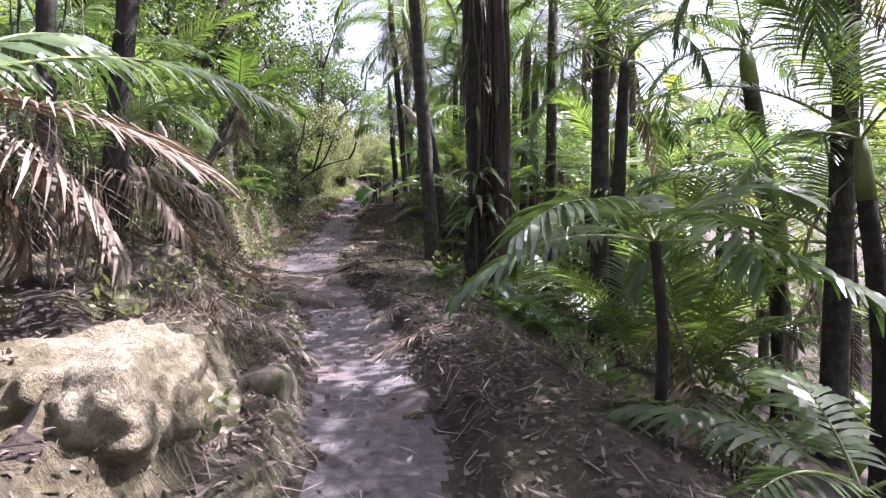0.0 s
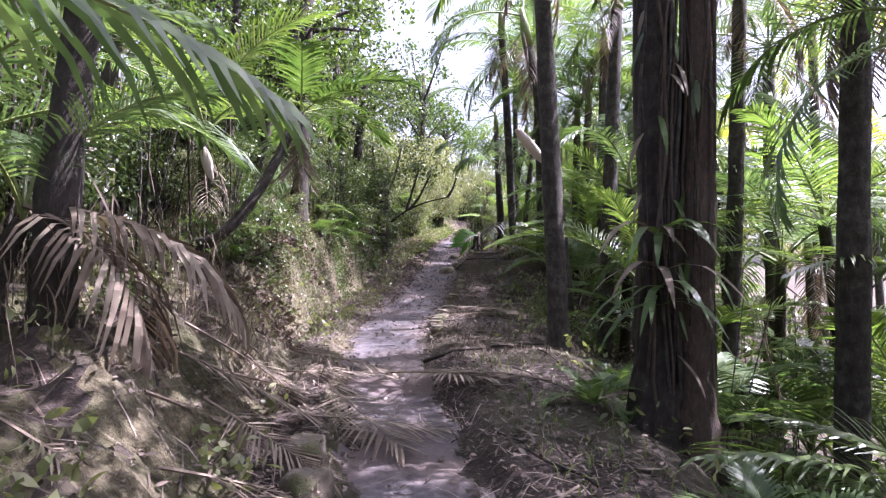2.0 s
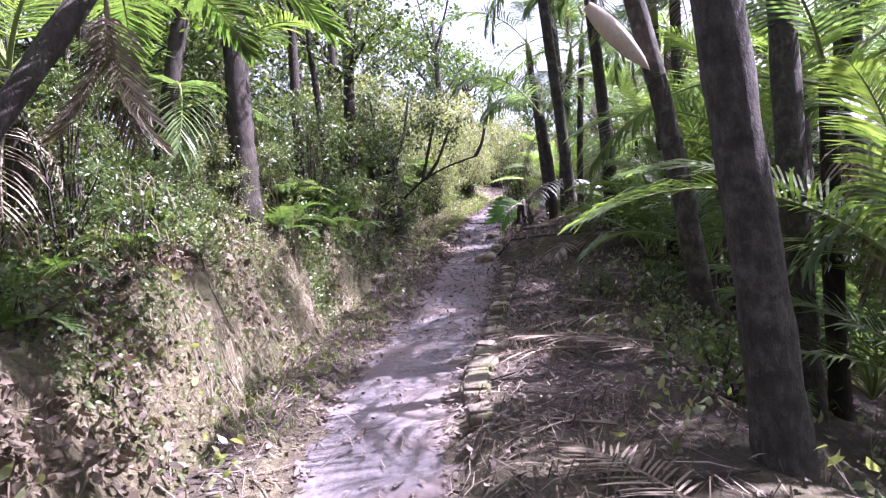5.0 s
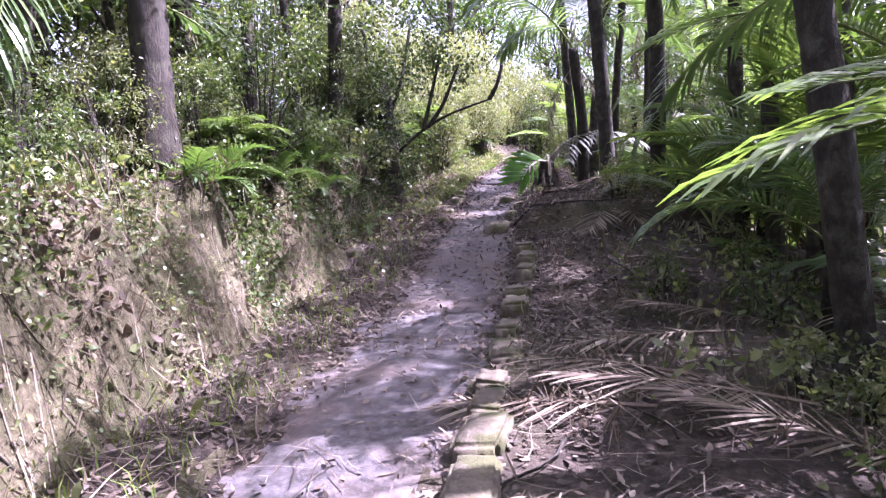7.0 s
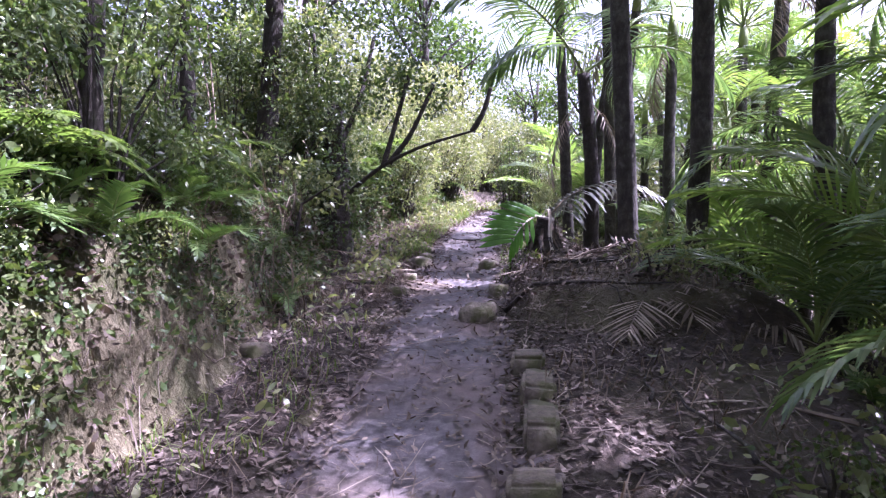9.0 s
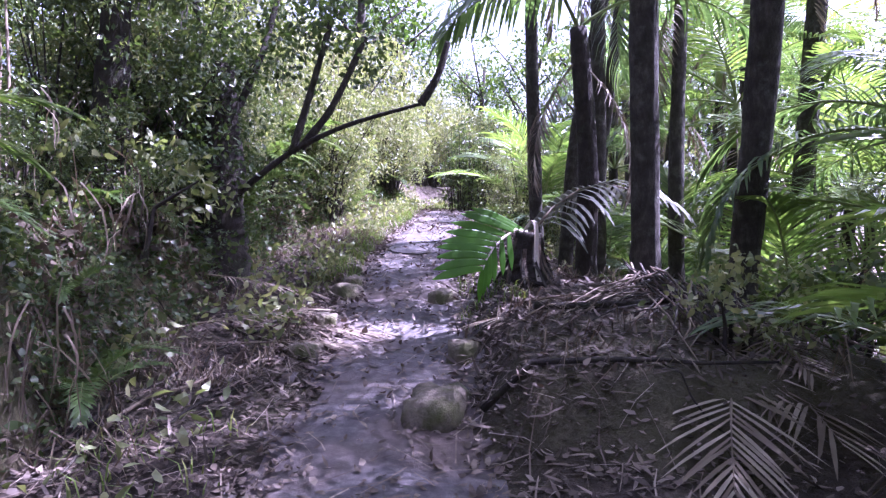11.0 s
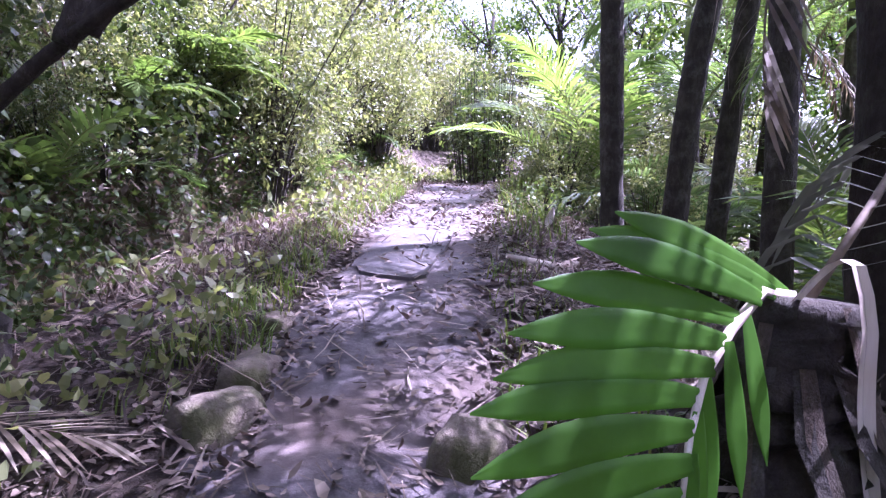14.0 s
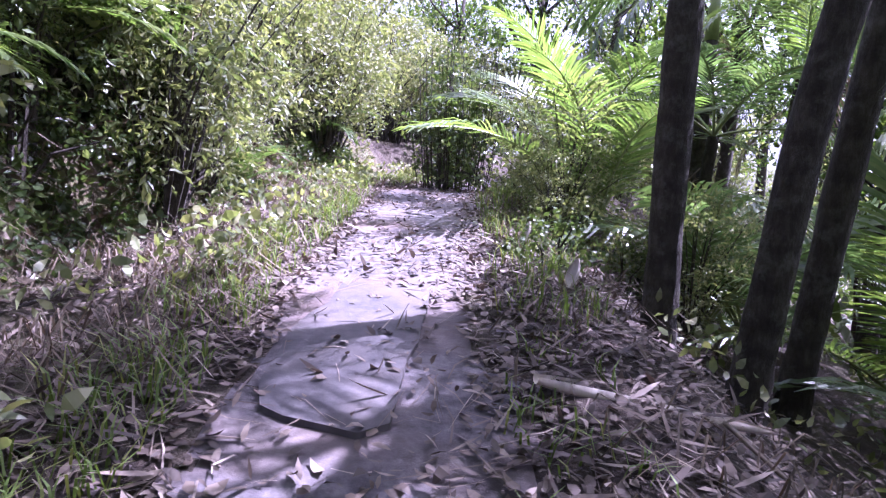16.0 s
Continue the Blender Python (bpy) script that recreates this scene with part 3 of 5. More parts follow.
def tree_proto(name, label, seed, h, limbs, clumps, per, leaf, spread, mat, r=0.17):
    """A broad-leaved tree with limbs and a loose crown."""
    rnd = random.Random(seed)
    ob = tagged(new(name), label, "tree", "broad-leaved trees")
    tr, cr = Build(), Build()
    mid = Vector((rnd.uniform(-0.4, 0.4), rnd.uniform(-0.4, 0.4), h * 0.5))
    tr.tube([(0, 0, -0.2), (0.05, 0, h * 0.15), mid, mid + Vector((0.2, 0.1, h * 0.3))], [r * 1.4, r, r * 0.8, r * 0.4], 9, True, 0.06, seed)
    for i in range(limbs):
        a = 2.4 * i + rnd.uniform(-0.3, 0.3)
        p = Vector((0, 0, h * rnd.uniform(0.3, 0.7)))
        p.x, p.y = mid.x * p.z / h * 1.6, mid.y * p.z / h * 1.6
        e = p + Vector((math.cos(a) * spread * rnd.uniform(0.6, 1), math.sin(a) * spread * rnd.uniform(0.6, 1), h * rnd.uniform(0.1, 0.35)))
        m = p.lerp(e, 0.5) + Vector((0, 0, rnd.uniform(-0.2, 0.3)))
        tr.tube([p, m, e], [r * 0.4, r * 0.25, 0.015], 5, False)
        for _ in range(clumps):
            u = rnd.uniform(0.35, 1.1)
            c = p.lerp(e, u) + unit(rnd) * 0.75
            leafy(cr, rnd, c, 0.42, per, leaf)
            if rnd.random() < 0.4:
                tr.tube([p.lerp(e, u * 0.8), c], [0.018, 0.006], 3, False)
    part("trunk", tr.mesh("trunk", BARK_DARK, True), ob)
    part("crown", cr.mesh("crown", mat), ob)
    return ob


TREES = [tree_proto("tree", "tall broad-leaved tree with a loose green crown", 400 + i, 9.0, 9, 11, 26, 0.17, 2.6, CANOPY_LEAF) for i in range(2)]
SMALL_TREES = [tree_proto("small_tree", "thin dark-stemmed tree with fine foliage", 420 + i, 4.6, 10, 10, 24, 0.11, 1.5, m, 0.07) for i, m in enumerate((SHRUB_LEAF, BUSH_LEAF, CANOPY_LEAF))]


def plant_out(protos, spots, seed, size=(0.8, 1.25), sink=0.05):
    """Sets copies of the prototypes at the spots (x, y, scale); the prototypes take the first of them."""
    rnd = random.Random(seed)
    for i, (x, y, k) in enumerate(spots):
        s = k * rnd.uniform(*size)
        ob = protos[i % len(protos)]
        m = pose(x, y, land(x, y) - sink, 0, 0, rnd.uniform(0, 360))
        if i < len(protos):
            ob.scale = (s, s, s * rnd.uniform(0.9, 1.1))
            ob.matrix_basis = m @ Matrix.Diagonal((*ob.scale, 1))
        else:
            c = copy_thing(ob, m)
            c.scale = (s, s, s * rnd.uniform(0.9, 1.1))


def along(rnd, n, y0, y1, s0, s1, k0=0.8, k1=1.2):
    out = []
    for i in range(n):
        y = y0 + (y1 - y0) * (i + rnd.random()) / n
        out.append((interp(y, CY, CX) + rnd.uniform(s0, s1), y, rnd.uniform(k0, k1)))
    return out


rnd = random.Random(11)
plant_out(SHRUBS, along(rnd, 16, 11, 27, -3.2, -2.3, 0.5, 0.8) + along(rnd, 22, 6, 40, -6.0, -3.6, 0.8, 1.4) + along(rnd, 14, 2, 40, -9, -6, 1.0, 1.7)
          + [(-6.3, 20.5, 1.1), (-6.6, 21.5, 1.2), (-6.9, 20.0, 1.2), (-7.2, 21.8, 1.4), (-6.0, 19.7, 0.6)] + along(rnd, 9, 20.4, 27, -2.9, -2.3, 0.4, 0.7), 12)
plant_out(BUSHES, along(rnd, 12, 24, 31, -2.6, -1.9, 0.7, 1.1) + along(rnd, 14, 21.4, 28, -3.0, -2.4, 0.4, 0.6) + along(rnd, 8, 20.5, 25, -4.0, -2.8, 0.6, 1.0) + along(rnd, 14, 22, 40, -4.5, -3, 1.2, 1.7) + along(rnd, 10, 24.5, 34, 1.2, 2.3, 0.4, 0.75) + along(rnd, 10, 33, 44, -2.0, 4.0, 0.9, 1.5)
          + along(rnd, 12, 40, 52, -12, 14, 1.2, 2.0) + along(rnd, 8, 12, 18, -4, -2.8, 0.5, 0.8), 13)
plant_out(LOW, along(rnd, 5, 10.2, 18.5, -2.0, -1.7, 0.4, 0.6) + along(rnd, 26, 10.2, 18.5, -3.0, -2.2, 0.6, 1.0) + along(rnd, 7, 6.5, 10.5, -2.9, -2.0, 0.5, 0.8) + along(rnd, 34, 19.5, 30, -3.4, -2.3, 0.7, 1.4) + along(rnd, 18, 21.8, 27, -2.9, -2.2, 0.6, 0.95)
          + along(rnd, 16, 24.6, 31, 0.8, 2.0, 0.5, 1.0) + [(-1.9, 22.1, 0.6), (-1.6, 21.7, 0.8), (-1.35, 22.4, 0.8), (-1.2, 21.9, 0.9), (-1.1, 23.0, 0.8)] + [s for s in along(rnd, 18, 3, 20, 1.8, 3.2, 0.6, 1.1) if not 8.4 < s[1] < 11.8], 14)
plant_out(TREES, [(-8.5, 4, 1), (-9.5, 9, 1.1), (-8, 14, 1), (-10, 19, 1.15), (-8.5, 24, 1), (-10, 29, 1.1), (-7.5, 33, 0.9), (-13, 12, 1.2), (-13, 22, 1.2), (-14, 32, 1.3), (-12, 1, 1.1), (8, 40, 1.1), (14, 34, 1.2), (-3.5, -6, 1.0), (5, -7, 1.0),
                 # (6.2, 2.0) and (4.6, -0.6) are unseen, added to cast shade on the path
                 (17, 24, 1.2), (11, 30, 1.1), (-5, 47, 0.9), (7, 48, 1.0), (20, 40, 1.2), (1.0, 38.5, 0.75), (4.2, 36.5, 0.85), (2.4, -4.0, 0.9), (6.2, 2.0, 0.8), (4.6, -0.6, 0.8), (-4.5, -1.5, 0.8), (-2.0, 36.0, 0.72), (-0.6, 33.6, 0.7), (1.4, 32.2, 0.75), (-6.8, 37.0, 0.8), (-4.2, 46.0, 1.0), (3.4, 30.0, 0.8), (-9.5, 41.0, 1.0)], 15, (0.9, 1.15))
plant_out(SMALL_TREES, along(rnd, 7, 10, 19, -6.5, -3.8, 0.75, 1.1) + along(rnd, 6, 20, 36, -8, -5.2, 0.8, 1.15) + along(rnd, 6, 2, 10, -8, -5, 0.8, 1.1) + along(rnd, 7, 33, 42, -1, 5, 0.7, 1.0) + [(2.6, 29.5, 0.9), (3.8, 31.5, 1.0), (1.2, 33.5, 0.8), (5.0, 26.5, 1.0)] + along(rnd, 5, 18, 36, 4.5, 9, 0.8, 1.2), 16)


# ---- ferns ----
def fern_proto(seed, n=8):
    rnd = random.Random(seed)
    ob = tagged(new("fern"), "green fern with arching fine-toothed leaves", "fern", "ferns on the bank")
    for i in range(n):
        s = rnd.uniform(0.8, 1.15)
        part("frond", FR_FERN[i % 3], ob, m=pose(0, 0, 0, 0, 0, 360 * i / n + rnd.uniform(-15, 15)) @ pose(0, 0, 0, rnd.uniform(-25, 12)) @ Matrix.Scale(s, 4))
    return ob


FERNS = [fern_proto(500), fern_proto(501, 7)]
rnd = random.Random(21)
plant_out(FERNS, along(rnd, 14, 10, 19, -2.9, -1.9, 0.6, 1.0) + along(rnd, 5, 4.5, 9, 1.4, 2.6, 0.7, 1.0) + along(rnd, 12, 9, 28, 2.9, 4.2, 0.7, 1.2) + along(rnd, 10, 19, 30, -3.2, -2.0, 0.9, 1.4) + along(rnd, 7, 14.5, 18.3, -2.5, -1.8, 0.8, 1.1), 22)


# ---- single trees with a character of their own ----
def old_tree():
    """Two fused trunks wrapped in creepers, an epiphyte hanging from them."""
    x, y = 0.95, 8.35
    z = land(x, y) - 0.2
    ob = tagged(new("old_tree"), "thick dark double-trunked tree wrapped in creepers", "tree")
    ob.location = (x, y, z)
    part("trunk", trunk_mesh([(-0.16, 0, 0), (-0.14, 0, 1.0), (-0.12, 0.05, 3.0), (-0.35, 0.1, 7.5)], [0.3, 0.19, 0.175, 0.14], BARK_DARK, 16, 3, 0.06, 0.16), ob, "dark mossy trunk")
    part("trunk", trunk_mesh([(0.2, -0.05, 0), (0.16, -0.05, 1.0), (0.2, 0, 3.0), (0.1, 0.1, 7.8)], [0.22, 0.135, 0.125, 0.1], BARK_RED, 16, 4, 0.06, 0.16), ob, "reddish brown fibrous trunk")
    r = random.Random(8)
    for i in range(24):
        a, h0 = r.uniform(-3.0, 0.2), r.uniform(-0.1, 0.2)
        cx, rad = r.choice(((-0.13, 0.2), (0.17, 0.145)))
        pts = []
        for k in range(14):
            h = h0 + k * 0.36
            aa = a + 0.25 * math.sin(k * 0.6 + i) + 0.1 * r.uniform(-1, 1)
            pts.append((cx + (rad + 0.015) * math.cos(aa), (rad + 0.015) * math.sin(aa), h))
        b = Build()
        w = r.uniform(0.004, 0.02)
        b.tube(pts, [w] * len(pts), 5)
        part("creeper", b.mesh("creeper", BARK_RED if i % 2 else BARK, True), ob)
    # unseen crown, widened to shade the path, left open to let sun reach the boulder
    cr = Build()
    for _ in range(460):
        c = Vector((r.uniform(-1.6, 5.0), r.uniform(-4.4, 2.6), r.uniform(6.2, 9.0)))
        if c.x > 2.8 or c.y > -2.6:
            leafy(cr, r, c, 0.45, 24, 0.17)
    part("crown", cr.mesh("crown", CANOPY_LEAF), ob)
    for k in range(7):
        a = k * 0.9 - 0.6
        b = Build()
        b.tube([(0, 0, 6.5), (math.cos(a), math.sin(a), 7.3), (0.8 + 2.6 * math.cos(a), -0.6 + 2.6 * math.sin(a), 8.0)], [0.09, 0.05, 0.02], 6)
        part("limb", b.mesh("limb", BARK_DARK, True), ob)
    # climbing leaves pressed to the bark
    for i in range(26):
        h, a = r.uniform(0.3, 4.2), r.uniform(-2.9, -0.5)
        cx, rad = r.choice(((-0.13, 0.21), (-0.13, 0.21), (0.18, 0.15)))
        out = Vector((math.cos(a), math.sin(a), 0))
        p, d, line = Vector((cx, 0, h)) + out * rad, (out * 0.5 + Vector((0, 0, -0.6)) + unit(r) * 0.25).normalized(), []
        l = r.uniform(0.18, 0.5)
        for k in range(6):
            line.append(p.copy())
            p = p + d * l / 5
            d = (d + Vector((0, 0, -0.25)) + unit(r) * 0.08).normalized()
        b = Build()
        w = r.uniform(0.012, 0.028)
        b.strip(line, [w * q for q in (0.35, 0.9, 1.0, 0.9, 0.6, 0.1)], Vector((-math.sin(a), math.cos(a), 0)))
        part("climbing_leaf", b.mesh("climbing_leaf", (FERN_LEAF, SHRUB_LEAF, DRY_LEAF)[i % 3]), ob, "narrow leaf of a climbing plant")
    # the epiphyte grows on it but is a plant of its own
    ep = tagged(new("epiphyte_fern"), "strap-leaved fern growing on a dark trunk", "fern")
    ep.location = (x - 0.2, y - 0.22, z + 1.75)
    for i in range(24):
        b = Build()
        a, l = radians(185 + 165 * (i % 12) / 11), r.uniform(0.35, 0.9)
        d, p, line = Vector((math.cos(a), math.sin(a), r.uniform(0.0, 0.6))), Vector((0, 0, 0)), [Vector((0, 0, 0))]
        for k in range(5):
            p = p + d.normalized() * l / 5
            d = d + Vector((0, 0, -0.42))
            line.append(p.copy())
        b.strip(line, [0.012, 0.03, 0.036, 0.03, 0.018, 0.003], Vector((-math.sin(a), math.cos(a), 0)))
        part("leaf", b.mesh("leaf", FERN_LEAF if i % 3 else DRY_LEAF), ep, m=Matrix.Translation((0.02 * (i % 5), 0, 0.3 if i > 14 else -0.15 * (i % 3))))


old_tree()


def bank_fern(x, y, z, n, scale, seed):
    """A large fern on the bank, its leaves spreading towards the light."""
    r = random.Random(seed)
    ob = tagged(new("bank_fern"), "large pale green fern spreading from the bank", "fern", "large ferns on the bank")
    zb = land(x, y)
    ob.location = (x, y, zb)
    part("stem", trunk_mesh([(0, 0, -0.1), (0.02, 0, (z - zb) * 0.5), (0.05, 0, z - zb)], [0.06, 0.05, 0.05], BARK_DARK, 9, seed, 0.05, 0.12), ob)
    for i in range(n):
        m = Matrix.Translation((0.05, 0, z - zb)) @ pose(0, 0, 0, 0, 0, -90 + (i - n / 2) * 250 / n + r.uniform(-12, 12)) @ pose(0, 0, 0, r.uniform(-20, 10), r.uniform(-10, 10), 0) @ Matrix.Scale(scale * r.uniform(0.8, 1.1), 4)
        part("frond", FR_BANK[i % 2], ob, m=m)


FR_BANK = frond_meshes(2, PALM_LIGHT, RACHIS, 260, L=1.3, n=44, ll=0.3, lw=0.017, el=28, bend=70, sag=0.3, seg=2, stalk=0.14, up=0.05)
for i, (x, y, z, n, k) in enumerate(((-6.3, 24.2, 4.95, 9, 0.8), (-6.2, 23.1, 4.5, 8, 0.6), (-6.25, 25.6, 5.0, 8, 0.8), (-5.6, 15.6, 3.4, 8, 0.7), (-5.9, 17.6, 3.6, 7, 0.7))):
    bank_fern(x, y, max(z, land(x, y) + 0.35), n, k, 270 + i)


def leaning_fern():
    x, y = -5.0, 9.15
    z = land(x, y)
    ob = tagged(new("tree_fern"), "tree fern with a dark leaning trunk and feathery crown", "tree fern")
    ob.location = (x, y, z)
    top = Vector((1.5, 1.1, 4.42 - z))
    part("trunk", trunk_mesh([(0, 0, -0.2), (0.42, 0.08, 2.5 - z), (0.95, 0.12, 2.7 - z), (1.28, 0.4, 3.25 - z), top], [0.1, 0.075, 0.07, 0.062, 0.065], BARK_DARK, 10, 9, 0.06, 0.1), ob)
    r = random.Random(4)
    for i in range(9):
        m = Matrix.Translation(top) @ pose(0, 0, 0, 0, 0, 40 * i + r.uniform(-8, 8)) @ pose(0, 0, 0, r.uniform(-10, 20)) @ Matrix.Scale(r.uniform(0.8, 1.0), 4)
        part("frond", FR_TREEFERN[i % 3], ob, m=m)
    for i in range(5):
        m = Matrix.Translation(top - Vector((0, 0, 0.1))) @ pose(0, 0, 0, 0, 0, 72 * i) @ pose(0, 0, 0, -70) @ Matrix.Scale(0.5, 4)
        part("dry_frond", FR_DRY[i % 3], ob, "dry hanging leaf", m)


leaning_fern()


def bank_tree(x, y, h, r, lean, seed, limbs=5, mat=SHRUB_LEAF, label="dark-barked tree on the bank with leafy limbs", crown=(2.5, 1.3), per=30):
    """A tree of the bank: trunk, limbs and a crown from crown[0] up, crown[1] wide."""
    rn = random.Random(seed)
    z = land(x, y)
    ob = tagged(new("bank_tree"), label, "tree", "trees on the bank")
    ob.location = (x, y, z)
    top = Vector((lean[0], lean[1], h))
    part("trunk", trunk_mesh([(0, 0, -0.2), (lean[0] * 0.1, lean[1] * 0.1, h * 0.2), (lean[0] * 0.5, lean[1] * 0.5, h * 0.6), top], [r * 1.3, r, r * 0.85, r * 0.6], BARK_DARK, 11, seed, 0.03, 0.12), ob)
    cr = Build()
    for i in range(limbs):
        p = top * rn.uniform(0.45, 0.95)
        a = rn.uniform(0, 6.28)
        e = p + Vector((math.cos(a) * crown[1], math.sin(a) * crown[1], rn.uniform(0.3, 1.2)))
        b = Build()
        b.tube([p, p.lerp(e, 0.5) + Vector((0, 0, 0.1)), e], [r * 0.4, r * 0.25, 0.01], 6, False)
        part("limb", b.mesh("limb", BARK_DARK, True), ob)
        for _ in range(9):
            c = p.lerp(e, rn.uniform(0.4, 1.1)) + unit(rn) * 0.6
            if c.z > crown[0] * 0.7:
                leafy(cr, rn, c, 0.35, per, 0.11)
    part("crown", cr.mesh("crown", mat), ob)
    return ob


bank_tree(-3.6, 6.5, 6.5, 0.13, (0.75, 0.1), 1, 7, CANOPY_LEAF, "dark tree leaning over the bank", (3.8, 1.6))
bank_tree(-3.35, 5.0, 6.0, 0.09, (0.1, 0.3), 2, 6, CANOPY_LEAF, "thin dark tree on the bank", (3.6, 1.2))
bank_tree(-6.6, 10.2, 6.0, 0.12, (0.2, 0.3), 8, 6, CANOPY_LEAF, "thin dark tree on the bank", (3.0, 1.4))
bank_tree(-5.55, 14.55, 6.5, 0.17, (0.05, 0.1), 3, 6, CANOPY_LEAF, "thick dark trunk on the bank with loose foliage", (3.2, 1.6))
bank_tree(-7.0, 12.0, 5.5, 0.1, (-0.5, 0.2), 4, 4, SHRUB_LEAF, "slim dark tree leaning away from the path", (2.6, 1.2))
bank_tree(-5.6, 16.2, 5.0, 0.08, (0.1, 0.2), 11, 4, SHRUB_LEAF, "slim dark tree on the bank", (3.0, 1.0))
bank_tree(-5.7, 17.5, 4.6, 0.07, (-0.3, 0.1), 12, 4, SHRUB_LEAF, "slim dark tree on the bank", (3.0, 1.0))
bank_tree(-6.2, 13.6, 5.5, 0.11, (1.1, 0.5), 13, 4, SHRUB_LEAF, "dark tree leaning towards the path", (3.4, 1.0))
bank_tree(-6.4, 20.1, 5.0, 0.14, (0.3, 0.1), 5, 7)
bank_tree(-7.2, 17.0, 6.0, 0.14, (0.2, 0.1), 6, 6, CANOPY_LEAF)
bank_tree(-6.0, 12.5, 5.5, 0.09, (0.1, 0.1), 7, 6, CANOPY_LEAF)


def branching_tree():
    """The dark bushy tree whose bare branch reaches out over the path."""
    x, y = -5.75, 20.95
    z = land(x, y)
    ob = tagged(new("branching_tree"), "dark bushy tree with a bare branch over the path", "tree")
    ob.location = (x, y, z)
    part("trunk", trunk_mesh([(0, 0, -0.4), (0.02, 0, 0.3), (0.05, 0, 0.8), (0.0, 0.1, 2.2)], [0.36, 0.27, 0.22, 0.12], BARK_DARK, 12, 30, 0.03, 0.2), ob)
    r = random.Random(31)
    zt = 4.64 - z
    bare = [[(0.0, 0.0, zt - 1.0), (0.45, -0.05, zt - 0.65), (0.9, -0.1, zt - 0.36), (1.5, -0.25, zt - 0.15), (2.25, -0.42, zt)], [(0.85, -0.1, zt - 0.4), (1.0, 0.0, zt + 0.2), (1.2, 0.1, zt + 1.0)], [(0.95, -0.1, zt - 0.35), (1.3, -0.1, zt + 0.1), (1.6, 0.0, zt + 0.8)],
            [(2.25, -0.42, zt), (2.4, -0.4, zt + 0.25), (2.5, -0.35, zt + 0.6)], [(0.0, 0.1, 1.2), (-0.3, 0.2, 2.2), (-0.4, 0.2, 3.4)], [(0.0, 0.1, 1.4), (0.3, 0.4, 2.4), (0.4, 0.8, 3.5)]]
    for i, pts in enumerate(bare):
        part("branch", trunk_mesh(pts, [0.045, 0.036, 0.03, 0.024, 0.018][:len(pts)], BARK_DARK, 7, 40 + i, 0.03, 0.1), ob, "bare dark branch")
    cr = Build()
    for _ in range(120):
        c = Vector((r.gauss(-0.1, 0.38), r.gauss(0.0, 0.5), r.uniform(-0.1, 2.3)))
        leafy(cr, r, c, 0.28, 40, 0.062, 0.3, True)
    for _ in range(22):
        c = Vector((r.uniform(0.5, 1.6), r.uniform(-0.3, 0.5), r.uniform(zt + 0.3, zt + 1.3)))
        leafy(cr, r, c, 0.25, 24, 0.08)
    for _ in range(75):
        c = Vector((r.uniform(-0.3, 1.7), r.uniform(-1.3, 1.3), r.uniform(2.3, 4.4)))
        leafy(cr, r, c, 0.32, 30, 0.08)
    part("foliage", cr.mesh("foliage", SHRUB_LEAF), ob)


branching_tree()


def dark_column():
    """The dark upright bush at the bend."""
    x, y = -3.75, 29.4
    ob = tagged(new("upright_bush"), "dark upright bush of bare twigs at the bend", "shrub")
    ob.location = (x, y, land(x, y))
    r = random.Random(77)
    tw, cr = Build(), Build()
    for i in range(70):
        a, q = r.uniform(0, 6.28), r.uniform(0.05, 0.75)
        e = Vector((q * math.cos(a), q * math.sin(a), r.uniform(1.0, 2.4)))
        tw.tube([(e.x * 0.7, e.y * 0.7, -0.1), (e.x * 0.9, e.y * 0.9, e.z * 0.5), e], [0.008, 0.006, 0.003], 4, False)
        for _ in range(3):
            leafy(cr, r, Vector((e.x * r.uniform(0.5, 1.1), e.y, e.z * r.uniform(0.05, 1))), 0.2, 14, 0.08)
    tagged(part("twig_tangle", tw.mesh("twig_tangle", BARK_DARK), ob), kind="stuff")
    part("foliage", cr.mesh("foliage", SHRUB_LEAF), ob)


dark_column()


# ---- leaves hanging over the bank near the start ----
def one_leaf(base, az, tilt, mesh, scale, roll=0):
    return Matrix.Translation(base) @ pose(0, 0, 0, 0, 0, az) @ pose(0, 0, 0, tilt, roll, 0) @ Matrix.Scale(scale, 4)


BROAD = frond_meshes(2, PALM_LEAF, RACHIS, 600, L=1.9, n=22, ll=0.62, lw=0.03, el=22, bend=62, sag=1.1, stalk=0.1, up=0.0)
STIFF = frond_meshes(2, DRY_LEAF, DRY_STALK, 610, L=1.6, n=26, ll=0.75, lw=0.011, el=8, bend=30, sag=0.25, stalk=0.1, up=0.1)
LIMP = frond_meshes(2, DRY_LEAF, DRY_STALK, 620, L=1.5, n=22, ll=0.6, lw=0.018, el=5, bend=75, sag=1.3, stalk=0.15)
ARCH = frond_meshes(1, PALM_LEAF, RACHIS, 630, L=2.6, n=28, ll=0.62, lw=0.017, el=33, bend=52, sag=0.9, stalk=0.1, up=0.0)
EX, EY = -2.9, 3.2
pz = land(EX, EY)
edge_palm = tagged(new("edge_palm"), "small bank palm with a glossy arching leaf and dry leaves", "palm")
edge_palm.location = (EX, EY, pz)
part("trunk", trunk_mesh([(0, 0, -0.1), (0.02, 0, 0.4), (0.05, 0, 0.8), (0.06, 0, 2.75 - pz)], [0.11, 0.09, 0.08, 0.07], BARK_DARK, 10, 5, 0.06), edge_palm)
_top = Vector((0.06, 0, 2.78 - pz))
